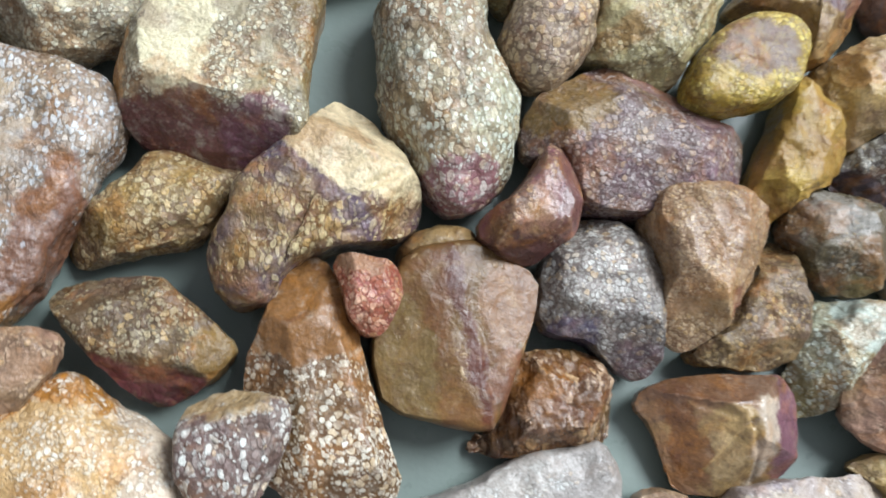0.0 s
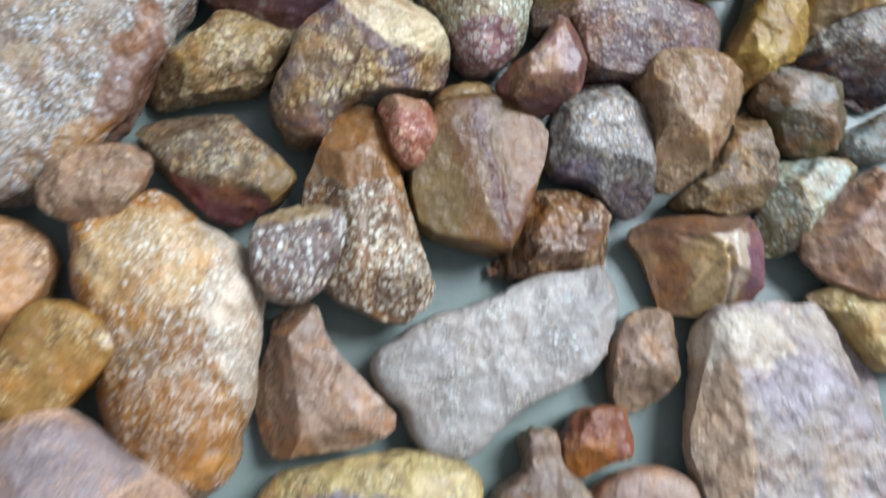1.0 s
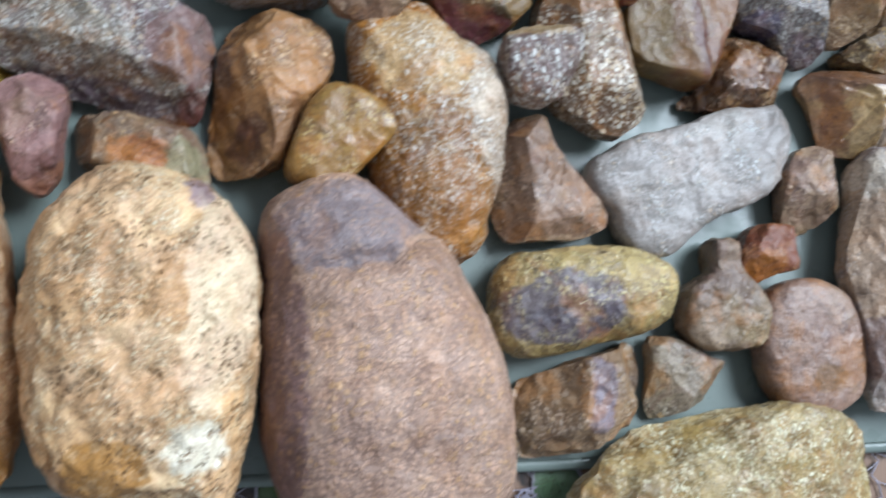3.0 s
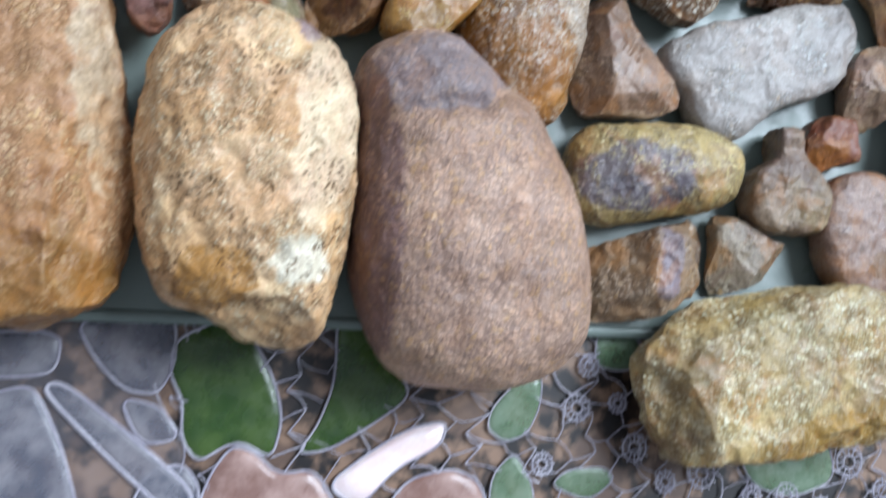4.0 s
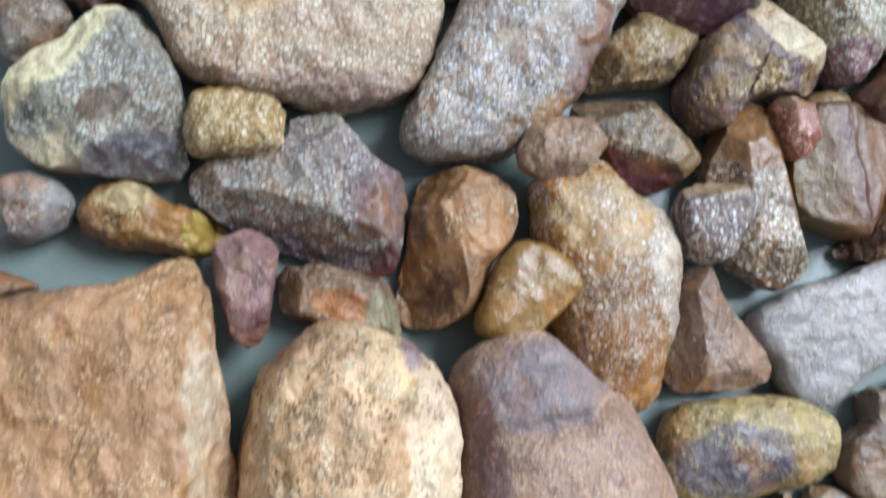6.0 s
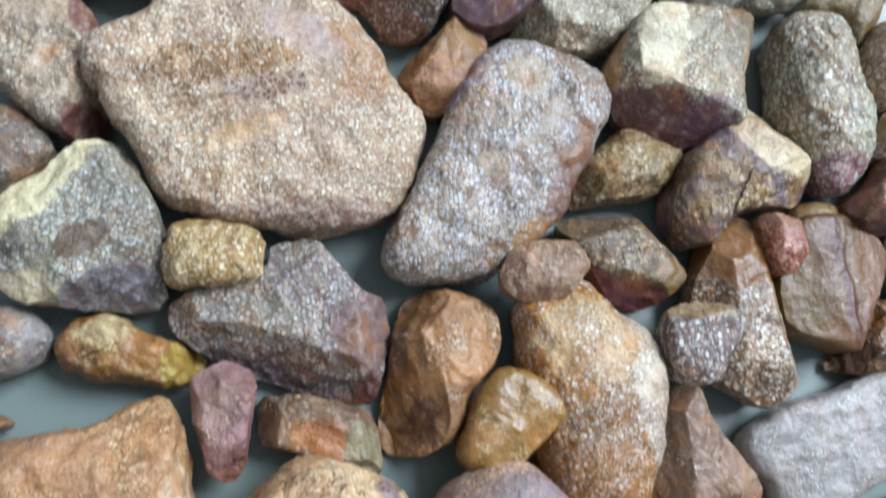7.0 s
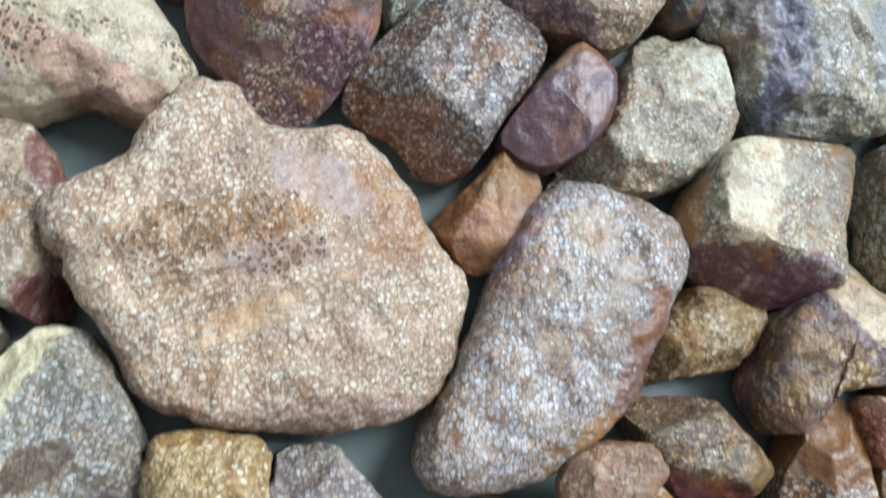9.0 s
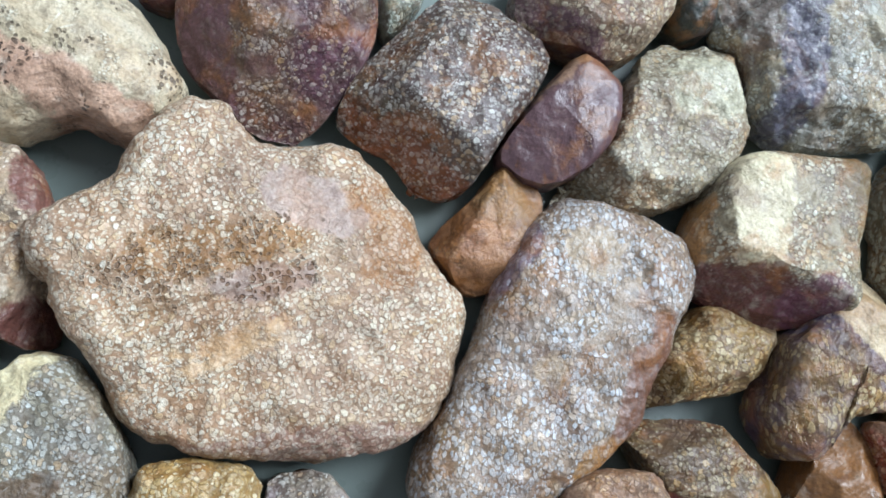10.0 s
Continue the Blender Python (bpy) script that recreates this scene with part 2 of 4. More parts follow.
    quads = np.stack([i * around + j, i * around + k, (i + 1) * around + k, (i + 1) * around + j], -1).reshape(-1, 4).tolist()
    last = (len(rings) - 1) * around
    quads += [(last + c, last + (c + 1) % around, n) for c in range(around)]
    quads += [((c + 1) % around, c, n + 1) for c in range(around)]
    me = mesh_of(name, (v / 1000).tolist(), quads, material)
    # broken, weathered surface: broad lumps, then small chips
    normals = np.empty(len(v) * 3, np.float32)
    me.vertex_normals.foreach_get("vector", normals)
    normals = normals.reshape(-1, 3)
    shift = Vector((x * 0.013, y * 0.017, base * 0.1))
    broad = np.array([noise.fractal(Vector(p) * 0.055 + shift, 1.0, 2.1, 3) for p in v])
    small = np.array([noise.fractal(Vector(p) * 0.26 + shift, 0.8, 2.0, 3) for p in v])
    ridges = np.array([1 - 2 * abs(noise.noise(Vector(p) * 0.115 + shift * 2)) for p in v])
    move = lumps * (0.017 * size * broad + 0.42 * small + min(1.0, 0.016 * size) * 0.9 * (ridges - 0.6))
    v = v + normals * move[:, None]
    v[:, 2] = np.maximum(v[:, 2], 0.0)
    me.vertices.foreach_set("co", (v / 1000).ravel())
    me.update()
    me.set_sharp_from_angle(angle=radians(38))
    ob = new(name, me)
    ob.location = ((x + mid[0]) / 1000, (y + mid[1]) / 1000, base / 1000)
    return tagged(ob, label, "stone", "stones on the tray")


# ---- table, cloth and tray ----
def granite_material():
    g = Graph("table_granite")
    at = g.node("ShaderNodeTexCoord").outputs["Object"]
    blot = g.noise(at, 95, 3, 0.55)
    col = g.mix(g.step(blot, 0.42, 0.62), rgb("120e0e"), rgb("846a56"))
    col = g.mix(g.step(g.noise(at, 60, 2), 0.5, 0.7), col, rgb("5e4a3e"))
    g.link(col, g.bsdf.inputs["Base Color"])
    g.bsdf.inputs["Roughness"].default_value = 0.4
    return g.mat


def tray_material():
    g = Graph("tray_enamel")
    at = g.node("ShaderNodeTexCoord").outputs["Object"]
    col = g.mix(g.noise(at, 25, 4), rgb("69746f"), rgb("7b8780"))
    col = g.mix(g.math("MULTIPLY", g.step(g.noise(at, 170, 4, 0.7), 0.55, 0.75), 0.3), col, rgb("66726c"))
    g.link(col, g.bsdf.inputs["Base Color"])
    g.link(g.step(g.noise(at, 90, 3), -0.3, 1.7), g.bsdf.inputs["Roughness"])
    g.bsdf.inputs["Specular IOR Level"].default_value = 0.3
    g.bump(g.noise(at, 400, 2), 0.15, 0.0005)
    return g.mat


FLOOR = -0.006


def slab(name, x0, y0, x1, y1, top, thick, material):
    """A flat board with softened edges."""
    bm = bmesh.new()
    bmesh.ops.create_cube(bm, size=1.0, matrix=Matrix.Translation(((x0 + x1) / 2, (y0 + y1) / 2, top - thick / 2)) @ Matrix.Diagonal((x1 - x0, y1 - y0, thick, 1)))
    bmesh.ops.bevel(bm, geom=bm.edges[:], offset=min(0.002, thick * 0.4), segments=3, affect="EDGES")
    me = bpy.data.meshes.new(name)
    bm.to_mesh(me), bm.free()
    me.materials.append(material)
    return new(name, me)


GRANITE = granite_material()
tagged(slab("table_top", -0.7, -0.5, 0.75, 0.5, FLOOR - 0.001, 0.03, GRANITE), "brown and black mottled polished table top", "table", kind="structure")
tagged(slab("floor", -2.5, -2.5, 2.5, 2.5, -0.75, 0.05, tray_material()), "plain grey floor under the table", "floor", kind="structure")


def tray():
    """A pale tray, its edges rolled over."""
    ob = slab("tray", -0.31, -0.1425, 0.34, 0.27, 0.0, 0.005, tray_material())
    return tagged(ob, "pale grey-green smooth tray covered with stones", "tray")


TRAY = tray()


# ---- the stones: first those that lie on the tray, then those that lie on others ----
stone("stone_block", "cream-topped stone block with a dark purple broken face", 17, 111, 0, 36,
      [(-31, -9), (-26, -20), (-16, -26), (3, -31), (12, -29), (24, -23), (24, -15), (25, -3), (32, 22), (29, 26), (9, 26), (-3, 26), (-12, 25), (-18, 21), (-23, 12), (-30, -1)],
      stone_material("stone_block_surface", "9c927a", "8a8068", spot="dfe0cc", amount=0.6, size=1.4, gloss=0.45, zones=((-14, 7, 11, 24, -8, "cbc2a2", 0.12), (-58, 8, 33, 46, 0, "b08450", 0.3), (-24, -71, 60, 60, 0, "562a2c", 0.15), (22, 20, 9, 9, 0, "75603a", 0.3), (26, 0, 6, 30, 8, "6e5a30", 0.4), (8, -22, 10, 8, 20, "64404c", 0.5)), dark="372a23", stain=0.45, seed=0.30), dome=8, soft=1, facets=((251, 55, 13), (180, 60, 23)), lumps=0.5, chips=0)
stone("long_stone", "long greenish-grey stone covered with pale oval grains", 85, 104, 0, 36,
      [(-21, 14), (-22, 1), (-19, -12), (-14, -23), (-11, -32), (-5, -39), (2, -40), (10, -36), (17, -27), (21, -14), (22, -5), (18, 8), (14, 20), (14, 30), (8, 42), (0, 44), (-14, 41), (-22, 30)],
      stone_material("long_stone_surface", "98987e", "9a866a", spot="dae2d6", amount=0.95, size=1.7, gloss=0.6, zones=((0, -36, 16, 10, 0, "7c4c58", 0.7),), stretch=0.3, dark="5c4c3c", stain=0.45, seed=0.91), chips=0, dome=2.6, grooves=((-6, 28, -2, 20, 1.2, 1.6),))
stone("stone", "brown-violet stone with a smooth cream patch", 41, 69, 0, 32,
      [(7, 32), (2, 27), (-6, 20), (-15, 13), (-21, 7), (-24, -2), (-29, -9), (-30, -17), (-26, -26), (-20, -30), (-12, -28), (-9, -21), (-2, -16), (10, -13), (23, -12), (31, -7), (33, -4), (32, 5), (26, 18), (20, 28), (9, 34)],
      stone_material("stone_surface", "5e5064", "84683e", spot="c3b68e", amount=0.6, size=1.5, gloss=0.45, zones=((11, 19, 30, 16, -36, "cfc09c", 0.03), (-14, 14, 6, 5, 0, "59556b", 0.5)), stretch=0.5, dark="372a23", stain=0.45, seed=1.52), dome=6, soft=1, facets=((300, 35, 10), (60, 50, 18)), lumps=0.8, chips=2, grooves=((-8, -10, 24, 6, 1.2, 1.2), (-4, -16, 26, -2, 1.2, 1.0), (-16, -12, 10, -10, 1.2, 0.8)))
stone("pebble", "olive-tan wedge-shaped pebble on the tray", -4, 71, 0, 24,
      [(-2, 16), (-6, 11), (-13, 5), (-20, -2), (-25, -8), (-24, -13), (-20, -17), (-14, -16), (0, -13), (13, -11), (18, -6), (22, 0), (26, 8), (24, 13), (16, 17), (5, 17)],
      stone_material("pebble_surface", "94783e", "7e6650", spot="c0b490", amount=0.6, size=1.6, gloss=0.45, dark="372a23", stain=0.45, seed=2.13), dome=2.6, facets=((280, 50, 6), (60, 25, 8)), chips=3)
stone("flat_stone", "long grey-violet slab with white grains and tan patches", -55, 68, 0, 30,
      [(-7, 44), (-13, 37), (-20, 23), (-25, 10), (-30, -3), (-36, -18), (-44, -29), (-46, -39), (-42, -45), (-32, -49), (-16, -46), (-4, -44), (3, -38), (16, -28), (24, -19), (28, -8), (34, 3), (37, 13), (44, 21), (46, 31), (41, 39), (29, 46), (12, 50), (0, 49)],
      stone_material("flat_stone_surface", "a09080", "9a866e", spot="c5d0d8", amount=0.85, size=1.3, gloss=0.6, zones=((-18, 30, 16, 8, 60, "6c5c68", 0.4), (24, -10, 7, 22, -20, "6e4630", 0.1), (8, 32, 10, 8, 0, "9e8d73", 0.3), (14, 12, 4, 14, -35, "a0907c", 0.2), (-6, -6, 5, 6, 0, "99866b", 0.2), (10, -30, 9, 6, 20, "937042", 0.3)), stretch=0.3, dark="372a23", stain=0.45, seed=2.74), dome=4.5, chips=0, lumps=0.7)
stone("flat_stone", "large flat pinkish-tan stone with pale and pitted grains", -151, 87, 0, 32,
      [(-53, -2), (-48, -5), (-47, -10), (-45, -16), (-39, -23), (-33, -30), (-28, -39), (-22, -45), (-13, -48), (0, -50), (16, -50), (31, -50), (44, -48), (51, -45), (59, -39), (64, -29), (66, -17), (67, -5), (61, 3), (53, 13), (49, 22), (42, 31), (33, 38), (25, 41), (13, 39), (1, 39), (-4, 43), (-8, 49), (-16, 49), (-23, 46), (-28, 39), (-32, 30), (-35, 24), (-42, 19), (-50, 13), (-55, 10), (-56, 4)],
      stone_material("flat_stone_surface", "c0a88e", "b49a7e", spot="e3e0ce", amount=0.95, size=1.35, gloss=0.35, zones=((-16, 8, 28, 8, 12, "9c7648", 0.9), (12, 24, 17, 8, -10, "ac9a90", 0.15), (0, 0, 14, 5, 14, "9a887e", 0.15), (4, -10, 5, 3, 0, "7c5034", 0.3), (-14, -23, 22, 3, 24, "c0a27a", 0.2), (-8, -16, 22, 2.5, 24, "bc9c72", 0.25), (36, 12, 8, 14, 0, "b08458", 0.7), (28, 28, 8, 5, 0, "a87c50", 0.7), (20, -42, 46, 5, 4, "84685c", 0.5)), dark="644526", pits=1.25, pitted=(-14, 4, 34, 13, 14), stain=0.3, seed=3.35), tilt=(180, 6.4), dome=4.5, lumps=0.8, chips=0, grooves=((-34, -14, -8, -4, 2, 1.6), (-30, -20, -4, -10, 1.6, 1.2), (-36, 10, -10, 18, 5, 1.2)))
stone("pebble", "small orange-brown broken pebble", -77, 107, 0, 22,
      [(-1, 15), (-6, 8), (-14, 1), (-18, -4), (-16, -11), (-8, -20), (-2, -21), (5, -17), (13, -6), (17, 0), (16, 13), (10, 19), (4, 21)],
      stone_material("pebble_surface", "98704e", "8a6040", spot="c6a280", amount=0.3, size=1.2, gloss=0.45, dark="372a23", stain=0.45, seed=3.96), dome=6, soft=1, facets=((150, 34, 11), (262, 46, 11), (30, 25, 8)), lumps=0.6, chips=2)
stone("stone_block", "dark brown stone block sprinkled with white grains", -93, 149, 0, 32,
      [(-5, 27), (-12, 20), (-23, 9), (-31, -5), (-33, -11), (-28, -17), (-16, -23), (-7, -33), (2, -34), (9, -30), (18, -14), (28, 0), (33, 12), (31, 17), (19, 23), (12, 29), (2, 31)],
      stone_material("stone_block_surface", "5a4438", "5e5450", spot="c9cac2", amount=0.75, size=1.3, gloss=0.6, zones=((-8, -24, 30, 8, -35, "7c4420", 0.6),), dark="281c19", stain=0.45, seed=4.57), dome=6, soft=1, facets=((235, 52, 12), (320, 50, 20)), lumps=0.6, chips=7)
stone("stone", "dusky purple stone with pale specks", -146, 157, 0, 32,
      [(-29, 13), (-29, 2), (-25, -8), (-18, -15), (-11, -21), (-4, -27), (8, -28), (14, -23), (22, -13), (29, 0), (31, 12), (29, 25), (18, 31), (-8, 29), (-26, 23)],
      stone_material("stone_surface", "5c3a46", "604844", spot="b9b0a5", amount=0.55, size=1.2, gloss=0.45, zones=((-22, 0, 8, 40, 10, "694a4e", 0.2),), dark="2c2025", stain=0.45, seed=5.18), dome=6, soft=1, facets=((285, 40, 4), (205, 44, 8), (60, 30, 14), (340, 34, 14)), lumps=0.6, chips=2)
stone("stone", "pale cream stone with small dark pits", -201, 141, 0, 34,
      [(-34, 23), (-38, 2), (-30, -18), (-17, -21), (-11, -19), (-4, -16), (3, -14), (11, -17), (18, -19), (27, -10), (33, -2), (29, 5), (20, 17), (11, 26), (5, 32), (-23, 32)],
      stone_material("stone_surface", "c4bca2", "b8aa8e", spot="e4e6d6", amount=0.3, size=1.0, gloss=0.3, zones=((14, -18, 40, 8, -25, "b4937c", 0.2),), dark="473c31", pits=0.8, stain=0.2, seed=5.79), dome=2.6, lumps=0.8, chips=3)
stone("stone", "flat tan stone with a reddish-brown corner", -219, 93, 0, 26,
      [(-21, -5), (-15, -11), (-8, -16), (4, -25), (13, -29), (21, -28), (21, -11), (18, 8), (13, 20), (4, 28), (-9, 29), (-17, 24), (-23, 17)],
      stone_material("stone_surface", "ae9c84", "a0907c", spot="d2ccb9", amount=0.6, size=1.6, gloss=0.45, zones=((14, -24, 7, 10, 0, "562a29", 0.1), (14, 18, 8, 14, 0, "69403a", 0.3)), dark="372a23", stain=0.45, seed=6.40), dome=4.5, chips=3)
stone("pebble", "dull grey-brown pebble on the tray", -227, 60, 0, 20,
      [(-12, 13), (-14, 0), (-9, -15), (-2, -16), (1, -14), (7, -9), (13, -4), (14, 3), (8, 11), (1, 15), (-6, 18)],
      stone_material("pebble_surface", "7f786b", "756c61", spot="bbb8a9", amount=0.4, size=1.5, gloss=0.45, dark="372a23", stain=0.45, seed=7.01), dome=2.6, chips=3)
stone("stone", "grey speckled stone with a cream rind along one side", -202, 32, 0, 30,
      [(-3, 29), (-9, 24), (-18, 15), (-26, 8), (-30, -1), (-28, -15), (-22, -20), (-16, -25), (-7, -26), (4, -27), (18, -27), (29, -23), (29, -10), (28, 1), (23, 12), (16, 23), (10, 30), (2, 31)],
      stone_material("stone_surface", "98947e", "868274", spot="c6cdca", amount=0.7, size=1.4, gloss=0.45, zones=((-21, 19, 16, 40, -42, "d8cea5", 0.1), (-20, -22, 18, 7, 10, "bbac88", 0.3), (12, -20, 18, 9, 20, "5e585f", 0.3), (2, -4, 9, 6, 30, "584634", 0.1)), dark="372a23", stain=0.2, seed=7.62), dome=6, soft=1, facets=((315, 40, 16), (225, 40, 24)), chips=7)
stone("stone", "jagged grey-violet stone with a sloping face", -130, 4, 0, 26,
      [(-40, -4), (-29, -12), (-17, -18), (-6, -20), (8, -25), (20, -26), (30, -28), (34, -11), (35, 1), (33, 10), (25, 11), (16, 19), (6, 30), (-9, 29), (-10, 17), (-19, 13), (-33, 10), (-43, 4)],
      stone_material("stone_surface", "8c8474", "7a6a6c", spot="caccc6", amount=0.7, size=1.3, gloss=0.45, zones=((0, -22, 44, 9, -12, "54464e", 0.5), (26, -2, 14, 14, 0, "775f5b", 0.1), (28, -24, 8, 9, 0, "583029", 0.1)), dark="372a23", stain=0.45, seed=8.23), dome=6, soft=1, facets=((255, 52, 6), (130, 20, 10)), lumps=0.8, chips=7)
stone("pebble", "dull grey pebble on the tray", -221, -5, 0, 20,
      [(-12, 9), (-14, 0), (-10, -12), (-2, -13), (6, -10), (12, -5), (13, 3), (9, 8), (2, 11), (-4, 11)],
      stone_material("pebble_surface", "84807c", "756e69", spot="bbbcb5", amount=0.4, size=1.5, gloss=0.45, dark="372a23", stain=0.45, seed=8.84), dome=2.6, chips=3)
stone("pebble", "brown and yellow lumpy pebble", -185, -8, 0, 20,
      [(-15, 11), (-21, 7), (-23, 0), (-20, -5), (-9, -10), (2, -10), (13, -12), (21, -9), (28, -1), (20, 4), (10, 5), (1, 10), (-7, 13)],
      stone_material("pebble_surface", "845c36", "937042", spot="cebc88", amount=0.35, size=1.2, gloss=0.45, zones=((20, -4, 9, 12, 0, "a08a3e", 0.1), (-6, 8, 10, 6, 0, "ad9c73", 0.6)), dark="372a23", stain=0.45, seed=9.45), dome=2.6, lumps=1.4, chips=3)
stone("stone_chip", "brown banded stone strip", -116, -32, 0, 18,
      [(-24, -5), (-15, -8), (-2, -10), (8, -14), (16, -20), (20, -12), (18, 1), (14, 7), (1, 10), (-11, 12), (-25, 11)],
      stone_material("stone_chip_surface", "806850", "756452", spot="b9a88c", amount=0.4, size=1.3, gloss=0.45, zones=((2, -2, 14, 5, -10, "99602d", 0.1), (14, -6, 7, 10, 0, "848063", 0.3)), dark="372a23", stain=0.45, seed=10.06), dome=6, soft=1, lumps=0.8, chips=7)
stone("pebble", "orange-brown cone-shaped pebble with a ridge", -78, -11, 0, 27,
      [(-16, 16), (-17, 4), (-19, -9), (-20, -22), (-16, -30), (-3, -29), (6, -24), (9, -18), (12, -7), (19, 0), (24, 12), (21, 22), (13, 28), (-1, 30), (-12, 26)],
      stone_material("pebble_surface", "a0784e", "8f6840", spot="ccb08e", amount=0.4, size=1.3, gloss=0.5, zones=((-6, -18, 6, 8, 0, "4a2a19", 0.1), (-16, 4, 6, 20, -5, "50382b", 0.2)), dark="372a23", stain=0.45, seed=10.67), dome=3, facets=((200, 48, 2), (20, 22, 4)), lumps=0.8, chips=3)
# the pale right zone is crust plus a highlight painted into the colour
stone("stone", "large golden-brown stone with a whitish crust and painted sheen", -22, -18, 0, 34,
      [(-13, 40), (-20, 36), (-29, 34), (-29, 25), (-27, 11), (-21, -6), (-20, -23), (-16, -39), (-7, -48), (3, -54), (13, -51), (20, -44), (22, -33), (26, -23), (28, -8), (31, 10), (25, 23), (17, 28), (6, 36), (-1, 43), (-8, 43)],
      stone_material("stone_surface", "9e6a2c", "aa7a3a", spot="dadad2", amount=0.62, size=1.3, gloss=0.5, zones=((25, 8, 15, 52, 12, "c6b8a4", 1.0), (-4, 22, 20, 16, 0, "b89a6c", 0.8), (-6, -28, 22, 14, 0, "84561f", 0.6)), dark="583a19", stain=0.45, seed=11.28), chips=0, dome=2.5, lumps=0.7)
stone("stone", "dark brown stone with a purple broken edge", -6, 34, 0, 22,
      [(-26, 11), (-20, 1), (-14, -6), (-3, -17), (4, -21), (16, -16), (23, -10), (26, -5), (18, 4), (11, 10), (4, 17), (-15, 17), (-24, 15)],
      stone_material("stone_surface", "5e4a34", "66543c", spot="b0a88c", amount=0.6, size=1.4, gloss=0.5, zones=((4, -14, 24, 6, -15, "602c38", 0.1), (20, -8, 8, 8, 0, "755c31", 0.1)), dark="372a23", stain=0.45, seed=11.89), dome=6, soft=1, facets=((255, 50, 6), (20, 35, 16)), lumps=0.6, chips=7)
stone("stone", "brown fin-shaped translucent stone with white oval grains", 40, 20, 0, 28,
      [(-13, 19), (-19, 5), (-20, -12), (-14, -31), (11, -43), (24, -33), (19, -17), (12, 13), (6, 31), (1, 35), (-7, 33)],
      stone_material("stone_surface", "6a4e30", "5c4430", spot="dad8ca", amount=0.72, size=1.5, gloss=0.5, zones=((-2, 28, 26, 20, 0, "7e5830", 0.03),), dark="46321f", stain=0.45, polish=0.4, seed=12.50), dome=6, soft=1, facets=((12, 50, 9), (185, 38, 6)), lumps=0.5, chips=7)
stone("flat_stone", "glossy brown banded stone with a stepped face", 83, 31, 0, 24,
      [(-23, 10), (-27, -6), (-24, -22), (1, -30), (8, -30), (17, -11), (23, 3), (25, 14), (11, 23), (4, 27), (-15, 24)],
      stone_material("flat_stone_surface", "664226", "5e4624", spot="b7a07c", amount=0.25, size=1.6, gloss=0.35, zones=((3, 0, 2.5, 40, 8, "4a2014", 0.0), (17, -18, 9, 12, 10, "704a34", 0.0), (-18, -8, 12, 24, 8, "64522e", 0.8), (16, 8, 11, 14, 0, "6c4a2a", 0.0)), dark="472a1d", stain=0.1, polish=0.55, seed=13.11), dome=9, soft=1, facets=((20, 12, 6), (200, 9, 4)), lumps=0.3, chips=0, steps=((8, 4, 0.9),))
stone("pebble", "tan-brown pebble on the tray", 79, 55, 0, 20,
      [(-13, 0), (-9, -8), (5, -12), (14, -3), (11, 7), (1, 9), (-8, 6)],
      stone_material("pebble_surface", "8d744c", "7e6846", spot="bfa87c", amount=0.3, size=1.4, gloss=0.45, dark="372a23", stain=0.45, seed=13.72), chips=3)
stone("stone_block", "dark brown ribbed stone block", 110, 6, 0, 20,
      [(-14, 4), (-19, -4), (-26, -10), (-16, -14), (-3, -13), (8, -11), (20, -11), (22, -3), (19, 10), (17, 15), (1, 18), (-9, 18)],
      stone_material("stone_block_surface", "6a4624", "583c26", spot="bba48c", amount=0.55, size=2.4, gloss=0.7, stretch=0.7, dark="2a1c15", stain=0.45, seed=14.33), dome=6, soft=1, facets=((270, 50, 6),), lumps=1.2, chips=7)
stone("stone", "broad purple-brown stone with a sharp ridge", 144, 88, 0, 30,
      [(-18, 22), (-30, 16), (-36, 7), (-36, -5), (-25, -5), (-23, -20), (-15, -24), (0, -26), (22, -19), (36, -17), (42, -6), (41, 2), (28, 7), (17, 15), (4, 22), (-6, 27)],
      stone_material("stone_surface", "6a4c5a", "6e5a56", spot="b0a8a5", amount=0.7, size=1.4, gloss=0.5, zones=((16, 16, 30, 7, -28, "7c5c58", 0.1), (-24, 14, 16, 14, 0, "7c6436", 0.3)), dark="372a23", stain=0.45, seed=14.94), dome=6, soft=1, facets=((62, 40, 7), (262, 14, 4), (190, 32, 24)), lumps=0.4, chips=3)
stone("stone_block", "tan rough stone block", 156, 129, 0, 30,
      [(-25, -12), (-19, -14), (-10, -20), (2, -25), (12, -11), (23, -1), (27, 10), (22, 20), (4, 26), (-18, 19), (-19, 7)],
      stone_material("stone_block_surface", "b0a880", "a2946a", spot="ccc8a9", amount=0.6, size=1.5, gloss=0.5, dark="372a23", stain=0.45, seed=15.55), dome=6, soft=1, facets=((300, 45, 14),), chips=7)
stone("stone", "ochre-brown stone with a violet hollow", 213, 134, 0, 26,
      [(-16, 0), (-3, -2), (0, -9), (-3, -18), (3, -19), (13, -13), (21, -2), (25, 9), (21, 23), (-10, 22), (-23, 8), (-28, 2)],
      stone_material("stone_surface", "99804a", "8a6e4e", spot="bfa873", amount=0.4, size=1.4, gloss=0.45, zones=((10, 4, 14, 12, 0, "584452", 0.2),), dark="372a23", stain=0.45, seed=16.16), dome=3, chips=3)
